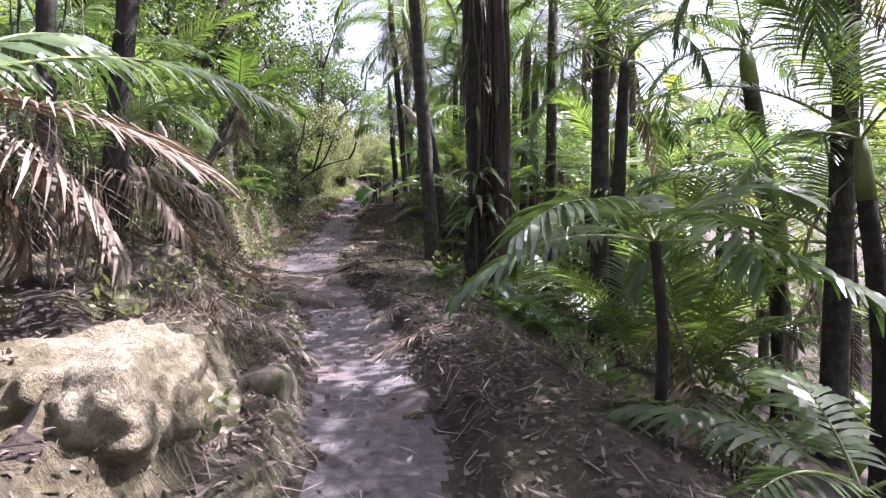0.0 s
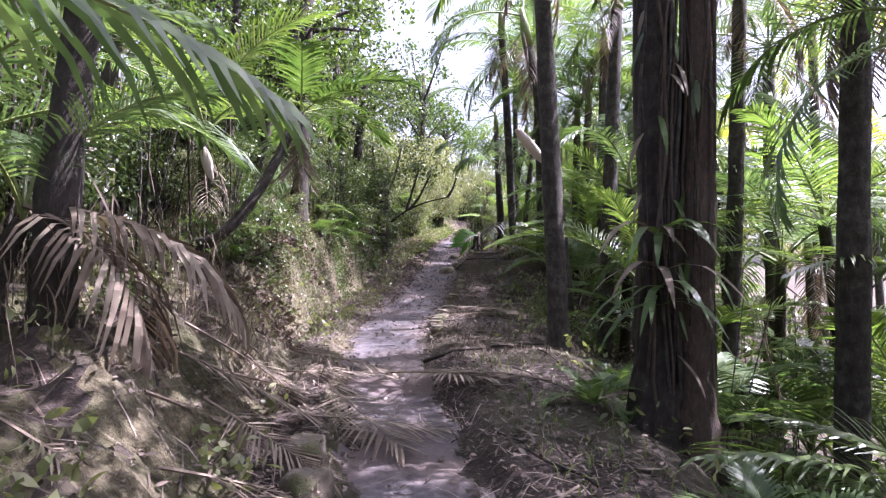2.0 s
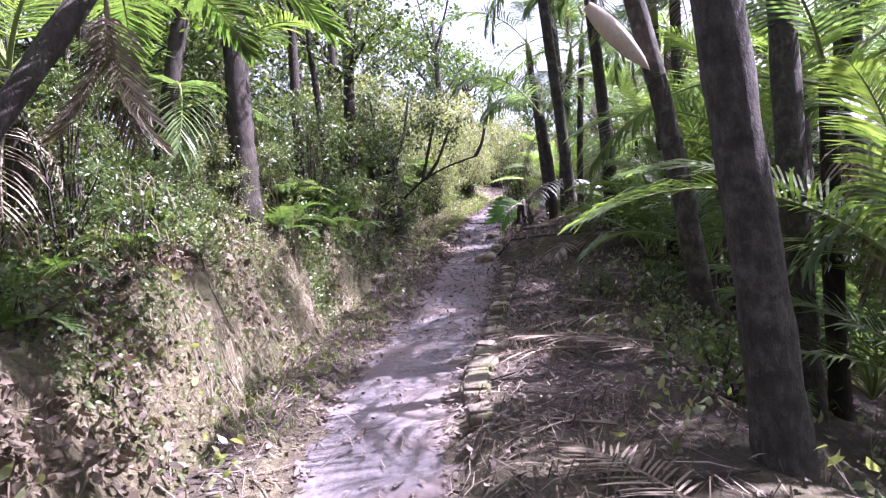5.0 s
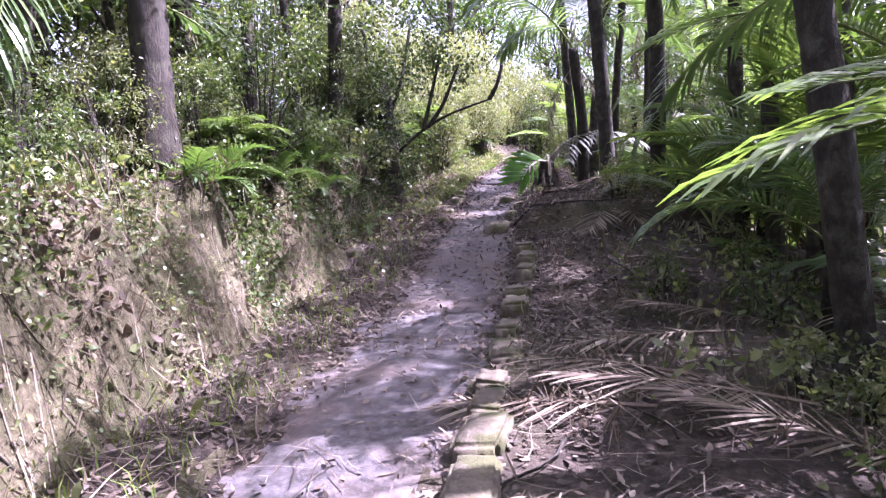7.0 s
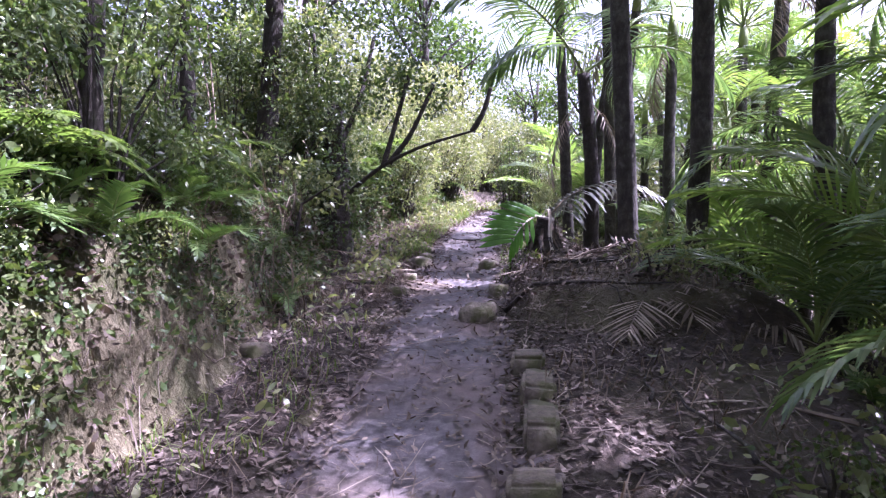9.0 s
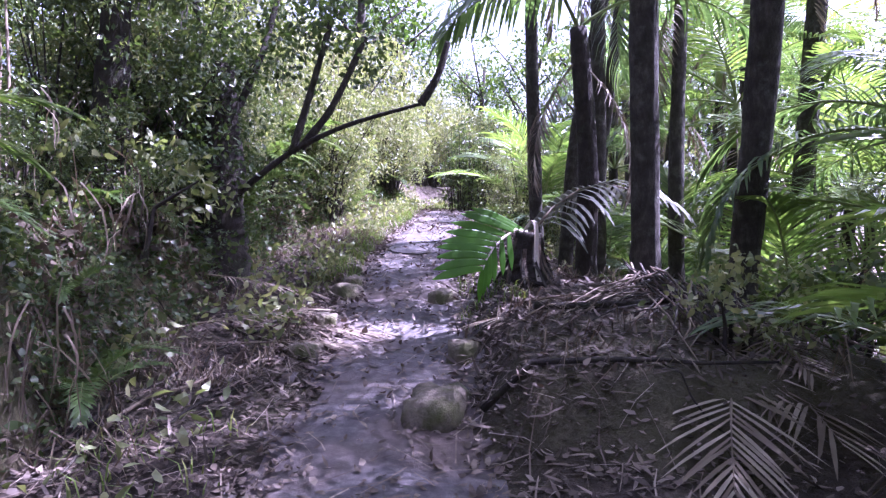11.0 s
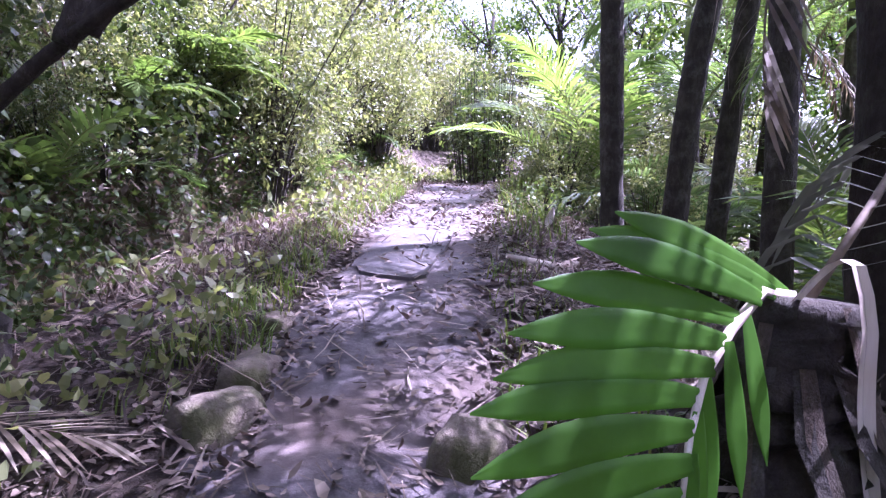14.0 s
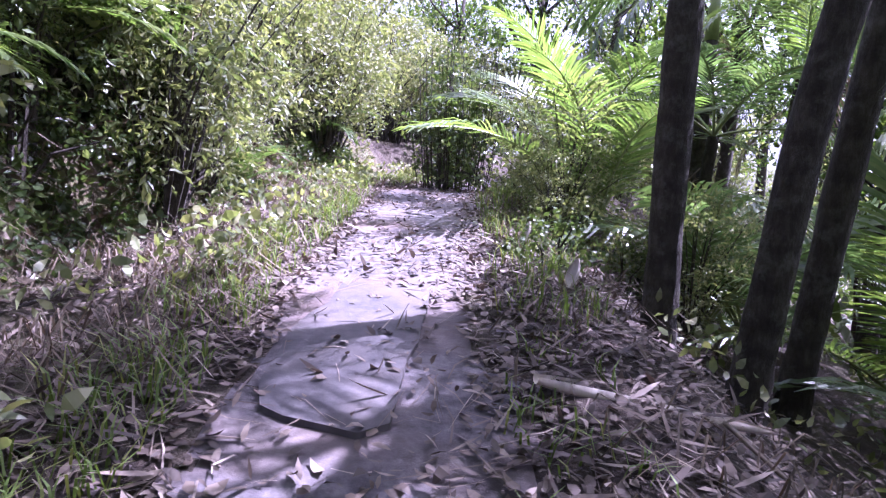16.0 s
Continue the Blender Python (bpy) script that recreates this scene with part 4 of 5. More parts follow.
for az, tilt, me, sc in ((-43, 3, ARCH[0], 1.0), (-46, -28, LIMP[0], 1.25), (-91, -8, STIFF[0], 1.1), (-80, -18, STIFF[1], 1.1), (-104, -20, STIFF[0], 1.0), (-10, 25, BROAD[1], 1.0), (40, 20, FR_TALL[0], 0.8), (110, 20, FR_TALL[1], 0.8), (-140, 15, FR_TALL[2], 0.7), (-75, -55, LIMP[1], 0.9), (-20, -40, LIMP[0], 1.1)):
    part("frond", me, edge_palm, "dry pale leaf" if me in STIFF + LIMP else "", one_leaf(_top, az, tilt, me, sc))

hanging = palm(-3.9, 6.35, 2.75 - land(-3.9, 6.35), 0.07, 5, FR_TALL, (0.15, 0.05), 715, (25, 5), 0, 0.75, BARK_DARK, "small bank palm with long dry leaves drooping over the path", "bank_palm", "palms on the bank", False)
for az, tilt, me, sc in ((-66, -4, LIMP[0], 1.15), (-50, -25, LIMP[1], 1.0), (-95, -20, LIMP[1], 1.1)):
    part("dry_frond", me, hanging, "dry pale drooping leaf", one_leaf(Vector((0.15, 0.05, 2.85 - land(-3.9, 6.35))), az, tilt, me, sc))

# the dark leaf that arches over the path
over = palm(-1.9, 20.9, 2.6, 0.1, 3, FR_TALL, (-0.1, 0.0), 700, (15, -20), 2, 0.95, BARK_DARK, "palm whose dark leaf arches over the path", "arching_palm", "palms beside the path", False)
m = Matrix.Translation((-0.1, 0, 2.9)) @ pose(0, 0, 0, 0, 0, 60) @ pose(0, 0, 0, 12) @ Matrix.Scale(1.0, 4)
part("frond", BROAD[0], over, "dark drooping leaf", m)


# ---- the stump with the broad green leaf ----
def stump():
    x, y = -2.5, 20.2
    z = land(x, y)
    ob = tagged(new("palm_stump"), "rotten dark palm stump with split leaf bases", "stump")
    ob.location = (x, y, z)
    h = 3.42 - z
    part("trunk", trunk_mesh([(0, 0, -0.1), (0.02, 0, 0.15), (0.0, 0, 0.5 * h), (0.02, 0.0, h)], [0.23, 0.17, 0.14, 0.11], BARK_DARK, 11, 60, 0.08, 0.25), ob)
    r = random.Random(61)
    for i in range(22):
        a = r.uniform(0, 6.28)
        b = Build()
        p0 = Vector((0.12 * math.cos(a), 0.12 * math.sin(a), h * r.uniform(0.6, 0.98)))
        p1 = Vector((0.2 * math.cos(a), 0.2 * math.sin(a), h * 0.4))
        p2 = Vector((0.3 * math.cos(a + 0.2), 0.3 * math.sin(a + 0.2), 0.0))
        b.strip([p0, p1, p2], [0.016, 0.02, 0.006], Vector((-math.sin(a), math.cos(a), 0)))
        part("leaf_base", b.mesh("leaf_base", BARK if i % 3 else BARK_RED), ob, "fibrous brown leaf base")
    gl = tagged(new("green_palm_leaf"), "broad pleated green palm leaf held over the path edge", "palm leaf")
    gl.location = (x, y, z + h)
    b = Build()
    rib = [Vector(p) for p in ((0, 0, 0), (-0.1, -0.08, 0.02), (-0.2, -0.18, -0.05), (-0.28, -0.27, -0.13), (-0.33, -0.36, -0.22), (-0.36, -0.43, -0.31))]
    b.tube(rib, [0.014, 0.013, 0.012, 0.01, 0.008, 0.005], 6)
    part("stalk", b.mesh("stalk", PALE, True), gl, "pale stalk")
    for k in range(16):
        left = k < 10
        w = k / 9 if left else (k - 10) / 5
        u = 0.15 + 4.8 * w if left else 1.6 + 3.3 * w
        j = min(4, int(u))
        p = rib[j].lerp(rib[j + 1], u - j)
        l = (0.62 - 0.16 * w) * r.uniform(0.93, 1.0) if left else 0.26 - 0.06 * w
        d = Vector((-0.82, -0.5 + r.uniform(-0.05, 0.05), 0.46 - 0.42 * w + r.uniform(-0.04, 0.04))).normalized() if left else Vector((0.12 - 0.3 * w, -0.25, -1.0)).normalized()
        nrm = Vector((0.5, -0.82, 0.28)).normalized()
        across = d.cross(nrm).normalized()
        nrm = across.cross(d).normalized()
        ts = [i / 9 for i in range(10)]
        half = 0.04 if left else 0.03
        wid = [half * (0.3 + 0.7 * math.sin(min(1.0, 0.15 + t * 1.3) * math.pi / 2)) * (1 - max(0, (t - 0.6) / 0.4) ** 1.8 * 0.95) for t in ts]
        line = [p + d * l * t + Vector((0, 0, -(0.06 + 0.03 * w) * t * t)) + nrm * 0.006 * (k % 3) for t in ts]
        lb = Build()
        n0 = len(ts)
        for row in (-1.0, -0.5, 0.0, 0.5, 1.0):
            lift = 0.22 if row in (-0.5, 0.5) else 0.0
            lb.v += [q + across * v * row + nrm * v * lift for q, v in zip(line, wid)]
        for a in range(4):
            for i in range(n0 - 1):
                lb.f.append((a * n0 + i, a * n0 + i + 1, (a + 1) * n0 + i + 1, (a + 1) * n0 + i))
        part("leaflet", lb.mesh("leaflet", GREEN_LEAF, True), gl)
    gr = tagged(new("grey_palm_leaf"), "grey withered palm leaf arched beside a stump", "palm leaf")
    gr.location = (x + 0.03, y, z + h)
    arc = [Vector((0, 0, -0.02)), Vector((0.2, 0.12, 0.22)), Vector((0.45, 0.4, 0.4)), Vector((0.75, 0.75, 0.5)), Vector((1.1, 1.1, 0.45)), Vector((1.4, 1.5, 0.3))]
    b = Build()
    b.tube(arc, [0.014, 0.012, 0.011, 0.01, 0.008, 0.004], 6)
    part("stalk", b.mesh("stalk", DRY_STALK, True), gr)
    for k in range(22):
        u = 0.3 + 4.6 * k / 21
        j = min(4, int(u))
        p = arc[j].lerp(arc[j + 1], u - j)
        for sg in (-1, 1):
            l = r.uniform(0.4, 0.6)
            lb = Build()
            d = Vector((0.5 * sg, -0.5 * sg, 0.25)) + Vector((0.3, 0.3, 0))
            q, line = p.copy(), [p.copy()]
            for t in range(4):
                q = q + d.normalized() * l / 4
                d = d + Vector((0, 0, -0.55))
                line.append(q.copy())
            lb.strip(line, [0.012, 0.032, 0.037, 0.028, 0.004], Vector((0.7, 0.7, 0)))
            part("leaflet", lb.mesh("leaflet", GREY_LEAF), gr)
    st = tagged(new("hanging_strap"), "pale grey leaf strap hanging from a stump", "dry leaf")
    st.location = (x - 0.03, y - 0.08, z + h)
    b, n = Build(), 28
    side = Vector((0.95, 0.3, 0)).normalized()
    line, wid = [], []
    for k in range(n + 1):
        u = k / n
        bow = min(1.0, u / 0.22)
        line.append(Vector((0.13 * math.sin(bow * 1.57) - 0.025 * math.sin(u * 5) + 0.1 * max(0, u - 0.8), -0.09 * bow, 0.1 * math.sin(bow * 3.1) - 0.72 * max(0.0, u - 0.14) / 0.86)))
        wid.append(0.006 + 0.02 * math.sin(math.pi * min(1, 0.06 + u * 0.9)) ** 0.7 * (1 - 0.3 * u))
    for sg in (-1, 1):
        b.strip([q + side * w * 0.5 * sg for q, w in zip(line, wid)], [w * 0.5 for w in wid], (side + Vector((0.1, -0.5 * sg, 0))).normalized())
    part("strap", b.mesh("strap", PALE), st)


stump()


# ---- fallen and hanging husks ----
def boat(name, label, p0, p1, width, mat, deep=0.5, cat="palm spathe"):
    """A curled, pointed husk between two places."""
    p0, p1 = Vector(p0), Vector(p1)
    ob = tagged(new(name), label, cat)
    ob.location = p0
    d = p1 - p0
    a = d.cross(Vector((0, 0, 1))).normalized() if abs(d.normalized().z) < 0.95 else Vector((1, 0, 0))
    n = a.cross(d).normalized()
    b, k, w = Build(), 12, 10
    for shell in (0, 1):
        for i in range(k + 1):
            u = i / k
            r = width * (math.sin(math.pi * min(1, 0.08 + 0.92 * u)) ** 0.7) * (1 - 0.25 * u) + 0.004 - 0.004 * shell
            for j in range(w + 1):
                t = radians(-35 + 250 * j / w)
                b.v.append(d * u + a * math.cos(t) * r - n * math.sin(t) * r * deep)
    row, off = w + 1, (k + 1) * (w + 1)
    for i in range(k):
        for j in range(w):
            q = i * row + j
            b.f.append((q, q + 1, q + row + 1, q + row))
            b.f.append((off + q + row, off + q + row + 1, off + q + 1, off + q))
    part("husk", b.mesh("husk", mat, True), ob)
    return ob


boat("spathe", "pale cream palm spathe hanging on a slender trunk", (-0.85, 13.6, 4.95), (-0.28, 13.95, 4.3), 0.13, PALE, 0.8)
boat("fallen_sheath", "long pale fallen leaf sheath lying in the litter", (-3.2, 22.78, land(-3.2, 22.78) + 0.09), (-2.12, 23.05, land(-2.12, 23.05) + 0.13), 0.07, PALE, 0.7)
boat("fallen_sheath", "grey-brown fallen leaf sheath by the bank", (-6.55, 22.85, land(-6.55, 22.85) + 0.16), (-5.95, 22.95, land(-5.95, 22.95) + 0.2), 0.1, PALE, 0.4)
boat("spathe", "pale torn spathe among the leaves of the bank", (-5.2, 10.6, 4.1), (-5.1, 10.7, 3.6), 0.09, PALE, 0.8)
for i, (x, y) in enumerate(((-3.05, 25.3), (-2.85, 24.2))):
    boat("curled_husk", "small pale curled husk in the litter", (x, y, land(x, y) + 0.02), (x + 0.06, y + 0.05, land(x, y) + 0.2), 0.05, PALE, 0.5)


# ---- stones ----
def stone(x, y, sx, sy, sz, seed, mat=STONE, label="mossy stone set in the path edge", sink=0.6, group="stones along the path", name="stone", z=None):
    r = random.Random(seed)
    bm = bmesh.new()
    bmesh.ops.create_icosphere(bm, subdivisions=6 if sx > 0.4 else 3, radius=1)
    off = Vector((seed * 3.1, seed * 1.7, 0))
    for v in bm.verts:
        c = v.co.copy()
        k = max(abs(c.x), abs(c.y), abs(c.z))
        c = c.lerp(c / k, 0.7 if sx < 0.4 else 0.35) * (1 + 0.26 * noise.noise(v.co * 1.4 + off) + (0.08 if sx < 0.4 else 0.13) * noise.noise(v.co * 4 + off) + (0.03 if sx < 0.4 else 0.07) * noise.noise(v.co * 10 + off))
        v.co = Vector((c.x * sx, c.y * sy, c.z * sz))
    me = bpy.data.meshes.new(name)
    bm.to_mesh(me)
    bm.free()
    me.materials.append(mat)
    me.polygons.foreach_set("use_smooth", [True] * len(me.polygons))
    ob = tagged(new(name, me), label, "stone", group)
    ob.matrix_basis = pose(x, y, (land(x, y) + sz * (1 - 2 * sink) if z is None else z), r.uniform(-8, 8), r.uniform(-8, 8), r.uniform(-25, 25))


def kerb_stone(y, length, width, seed):
    """A squared, worn kerb stone laid along the edge of the path."""
    r = random.Random(seed)
    bm = bmesh.new()
    bmesh.ops.create_cube(bm, size=2)
    bmesh.ops.bevel(bm, geom=bm.edges[:], offset=0.22, segments=2, affect="EDGES")
    bmesh.ops.subdivide_edges(bm, edges=bm.edges[:], cuts=2, use_grid_fill=True)
    off = Vector((seed * 2.3, seed, 0))
    for v in bm.verts:
        c = v.co * (1 + 0.16 * noise.noise(v.co * 1.1 + off) + 0.07 * noise.noise(v.co * 3.5 + off))
        v.co = Vector((c.x * width, c.y * length, c.z * 0.1))
    me = bpy.data.meshes.new("kerb_stone")
    bm.to_mesh(me)
    bm.free()
    me.materials.append(STONE)
    me.polygons.foreach_set("use_smooth", [True] * len(me.polygons))
    x = interp(y, CY, CX) + 0.74 + r.uniform(-0.03, 0.03)
    ob = tagged(new("kerb_stone", me), "squared mossy kerb stone along the path edge", "stone", "kerb stones along the path")
    ob.matrix_basis = pose(x, y, land(x, y) - 0.02 + r.uniform(-0.02, 0.02), r.uniform(-5, 5), r.uniform(-6, 6), math.degrees(math.atan2(interp(y - 0.2, CY, CX) - interp(y + 0.2, CY, CX), 0.4)) + r.uniform(-7, 7))


_y = 11.4
for i in range(12):
    _l = 0.13 + 0.05 * ((i * 7) % 4)
    kerb_stone(_y + _l, _l, 0.1 + 0.015 * (i % 3), 10 + i)
    _y += 2 * _l + (0.03 if i % 4 else 0.22)
for i, (x, y, k) in enumerate(((-3.3, 20.75, 1.1), (-2.95, 19.35, 1.2), (-3.05, 18.4, 1.5), (-4.15, 19.25, 1.1), (-4.25, 20.0, 0.9), (-4.3, 20.85, 1.3), (-4.33, 21.2, 1.1), (-4.42, 21.7, 0.8), (-1.75, 6.8, 1.2), (-1.5, 6.3, 1.0), (-0.75, 3.6, 1.3), (-4.7, 17.0, 0.9))):
    stone(x, y, 0.11 * k, 0.15 * k, 0.11 * k, 40 + i)
stone(0.22, 3.55, 0.07, 0.06, 0.035, 90, label="small loose stone on the path", group="")
stone(-1.42, 2.6, 0.66, 0.95, 0.58, 91, CLAY, "large pale clay boulder bulging from the bank", 0.32, "", "boulder", 0.76)


# ---- dead leaves lying about ----
FALLEN = frond_meshes(3, DRY_LEAF, DRY_STALK, 640, L=1.7, n=26, ll=0.5, lw=0.013, el=4, bend=10, sag=0.12, stalk=0.2, up=0.02, ragged=0.2)


def fallen(x, y, az, scale, i, tilt=0, lift=0.05):
    ob = tagged(new("fallen_frond"), "dry brown fallen palm leaf lying on the ground", "palm leaf", "fallen palm leaves")
    d = Vector((-math.sin(radians(az)), math.cos(radians(az)), 0)) * scale * 1.4
    z0, z1 = land(x, y), land(x + d.x, y + d.y)
    ob.matrix_basis = Matrix.Translation((x, y, z0 + lift)) @ pose(0, 0, 0, 0, 0, az) @ pose(0, 0, 0, math.degrees(math.atan2(z1 - z0, scale * 1.4)) + tilt)
    part("leaf", FALLEN[i % 3], ob, m=Matrix.Scale(scale, 4))


rnd = random.Random(33)
spots = [(-0.4, 13.2, 80), (-0.9, 13.5, 60), (-0.6, 14.3, 95), (0.0, 12.7, 70), (-0.2, 14.0, 110), (-1.2, 13.0, 75), (0.0, 15.0, 85), (-0.6, 16.2, 60), (-0.9, 11.2, 55), (-0.5, 10.2, 40), (-1.0, 10.4, 70),
         (-1.3, 19.3, 200), (-1.1, 19.2, 185), (-1.0, 19.5, 170), (-1.4, 19.6, 80), (-0.8, 19.1, 195), (-1.7, 19.5, 95), (-1.0, 19.7, 215), (-1.2, 18.9, 160), (-2.0, 19.9, 250),
         (-4.9, 19.6, -80), (-5.3, 19.4, -70), (-5.0, 20.2, -100), (-4.6, 19.1, -60), (-5.6, 20.3, -85),
         (-2.6, 7.2, -30), (-2.9, 6.6, -60), (-2.2, 8.3, -140), (-3.0, 8.0, -100), (-2.6, 9.2, -150), (-1.9, 9.4, -120), (-2.4, 6.0, -20), (-3.2, 9.6, -90), (0.1, 6.4, 150), (0.4, 5.2, 120), (-0.1, 8.8, 60),
         (-2.3, 5.0, -70), (-2.7, 5.5, -110), (-2.0, 5.6, -35), (-2.4, 6.6, -90), (-1.9, 6.2, -140), (-3.0, 7.2, -40), (-2.0, 7.4, -60), (-2.3, 7.8, -115), (-1.6, 4.6, -80), (-2.8, 8.6, -50)]
for i, (x, y, az) in enumerate(spots):
    fallen(x, y, az + rnd.uniform(-12, 12), rnd.uniform(0.55, 0.95), i, rnd.uniform(-2, 4), 0.04 + 0.05 * rnd.random())


def stalk_heap():
    """Long dry leaf stalks slumped from the foot of a palm down the mound."""
    r = random.Random(70)
    ob = tagged(new("stalk_heap"), "heap of long grey-brown dry leaf stalks slumped down a mound", "dry stalks")
    x0, y0 = -1.35, 20.0
    z0 = land(x0, y0)
    ob.location = (x0, y0, z0)
    for i in range(80):
        a = radians(r.uniform(195, 335))
        l = r.uniform(0.8, 1.8)
        s0 = Vector((r.uniform(-0.35, 0.45), r.uniform(-0.25, 0.15), 0))
        pts = []
        for k in range(6):
            u = k / 5
            q = s0 + Vector((math.cos(a) * l * u * 0.75, math.sin(a) * l * u, 0)) + Vector((r.uniform(-0.02, 0.02), 0, 0))
            q.z = land(x0 + q.x, y0 + q.y) - z0 + 0.03 + (0.04 + 0.12 * r.random()) * (1 - u) ** 2 + 0.06 * r.random()
            pts.append(q)
        b = Build()
        w = r.uniform(0.004, 0.011)
        b.tube(pts, [w, w * 1.1, w, w * 0.9, w * 0.7, w * 0.4], 5)
        part("stalk", b.mesh("stalk", r.choice((DRY_STALK, BARK, BARK_RED)), True), ob)


stalk_heap()


def stick(x, y, az, l, r, mat, label, lift=0.02):
    ob = tagged(new("stick"), label, "stick", "fallen sticks")
    a = radians(az)
    pts = []
    for k in range(6):
        u = k / 5 * l
        px, py = x - math.sin(a) * u + 0.05 * l * math.sin(k * 1.9 + x), y + math.cos(a) * u
        pts.append((px - x, py - y, land(px, py) + lift + r - land(x, y)))
    ob.location = (x, y, land(x, y))
    b = Build()
    b.tube(pts, [r * (1 - 0.12 * k) for k in range(6)], 6, True, 0.12, int(x * 100))
    part("wood", b.mesh("wood", mat, True), ob)


for i in range(60):
    y = rnd.uniform(4, 25)
    s = rnd.choice((-1, 1)) * rnd.uniform(0.95, 2.3)
    stick(interp(y, CY, CX) + s, y, rnd.uniform(-40, 40) + rnd.choice((0, 180)), rnd.uniform(0.4, 1.2), rnd.uniform(0.006, 0.016), rnd.choice((BARK, DRY_STALK, BARK_DARK)), "thin dry fallen stick in the leaf litter")
stick(-2.75, 18.25, -88, 1.5, 0.022, BARK_DARK, "dark root along the edge of a mound")
stick(-2.4, 19.25, -75, 2.0, 0.03, BARK_DARK, "dark fallen branch across the mound")
stick(-1.6, 10.0, -60, 1.5, 0.025, BARK_DARK, "dark fallen branch on the shoulder")


# ---- hanging creepers and dry strips of the bank ----
def curtain(seed):
    r = random.Random(seed)
    ob = tagged(new("dry_creepers"), "curtain of dry creepers and withered leaves hanging down", "creepers", "dry creepers on the bank")
    b = Build()
    for i in range(46):
        p = Vector((r.uniform(-0.6, 0.6), r.uniform(-0.3, 0.3), r.uniform(0.5, 1.5)))
        l, d, line = r.uniform(0.3, 1.2), unit(r), [p.copy()]
        d.z = 0.2
        for k in range(5):
            d = (d * 0.6 + Vector((0, 0, -0.6)) + unit(r) * 0.22).normalized()
            p = p + d * l / 5
            line.append(p.copy())
        w = r.choice((0.003, 0.004, 0.006, 0.008))
        a = r.uniform(0, 3.14)
        b.strip(line, [w, w, w * 1.2, w, w * 0.8, w * 0.2], Vector((math.cos(a), math.sin(a), 0)))
    tagged(part("creeper_tangle", b.mesh("creeper_tangle", HUSK), ob), kind="stuff")
    return ob


CURTAINS = [curtain(800 + i) for i in range(3)]
rnd = random.Random(35)
plant_out(CURTAINS, along(rnd, 12, 10.8, 18, -2.3, -1.7, 0.4, 0.6) + along(rnd, 14, 3.5, 11, -3.4, -2.2, 0.6, 0.9) + along(rnd, 22, 18.5, 30, -3.2, -2.1, 0.7, 1.1) , 36, (0.8, 1.2), 0.2)
CANES = []
for sd in range(2):
    r = random.Random(850 + sd)
    ob = tagged(new("canes"), "thin upright stems and creepers of the thicket", "stems", "canes in the thicket")
    for i in range(9):
        b = Build()
        x0, y0, h = r.uniform(-0.8, 0.8), r.uniform(-0.5, 0.5), r.uniform(1.5, 4.0)
        b.tube([(x0, y0, -0.1), (x0 + r.uniform(-0.2, 0.2), y0, h * 0.4), (x0 + r.uniform(-0.4, 0.4), y0 + r.uniform(-0.2, 0.2), h)], [0.018, 0.013, 0.006], 5, False)
        part("stem", b.mesh("stem", r.choice((BARK, BARK_DARK, DRY_STALK)), True), ob)
    CANES.append(ob)
plant_out(CANES, along(rnd, 18, 5, 30, -5.0, -2.6, 0.8, 1.2) + along(rnd, 6, 8, 30, 3.4, 6.0, 0.6, 0.9), 37)


# ---- litter, grass and undergrowth: what nobody could count ----
def litter():
    r = random.Random(900)
    b = Build()
    up = Vector((0, 0, 1))
    for i in range(58000):
        y = r.uniform(0.8, 31) if i % 3 else r.uniform(14, 26)
        c = interp(y, CY, CX)
        s = r.gauss(0, 1.35)
        on = 0.45 if abs(s) < 0.42 else 1.0
        keep = on * interp(y, (0, 9, 11, 17, 20, 26), (0.25, 0.35, 0.45, 0.5, 0.5, 0.65)) if abs(s) < 0.45 else 1.0
        if r.random() > keep or s < -3.2 or s > 3.6:
            continue
        x = c + s
        if 22.4 < y < 24.2 and -0.45 < s < 0.0 and r.random() < 0.8:
            continue
        d = Vector((r.uniform(-1, 1), r.uniform(-1, 1), r.uniform(-0.15, 0.35))).normalized()
        side = d.cross(up + unit(r) * 0.5).normalized()
        l = (r.uniform(0.025, 0.075) if r.random() < 0.88 else r.uniform(0.09, 0.17)) * interp(y, (0, 17, 20, 26), (1.0, 1.0, 1.25, 1.3))
        w = l * r.uniform(0.12, 0.3) if l < 0.09 else r.uniform(0.004, 0.013)
        b.leaf(Vector((x, y, land(x, y) + 0.01 + r.random() * 0.018)), d, side, l, w, r.uniform(-0.6, 0.6))
    ob = new("leaf_litter", b.mesh("leaf_litter", LITTER))
    tagged(ob, "brown and grey dead leaves covering the ground", "leaf litter", kind="stuff")


litter()


def twig_litter():
    r = random.Random(940)
    b = Build()
    for i in range(9000):
        y = r.uniform(1, 29)
        s = r.gauss(0, 1.5)
        if s < -3 or s > 3.4 or (abs(s) < 0.45 and r.random() < 0.6):
            continue
        x = interp(y, CY, CX) + s
        a, l = r.uniform(0, 6.28), r.uniform(0.06, 0.4)
        d = Vector((math.cos(a), math.sin(a), 0))
        pts = []
        for k in range(3):
            q = Vector((x, y, 0)) + d * l * k / 2 + Vector((r.uniform(-0.02, 0.02), r.uniform(-0.02, 0.02), 0))
            q.z = land(q.x, q.y) + 0.012 + 0.02 * r.random()
            pts.append(q)
        w = r.uniform(0.0015, 0.005)
        b.strip(pts, [w, w, w * 0.4], (Vector((-d.y, d.x, 0)) + unit(r) * 0.4).normalized())
    tagged(new("twig_litter", b.mesh("twig_litter", LITTER)), "thin dry twigs and leaf ribs strewn on the ground", "twigs", kind="stuff")


twig_litter()


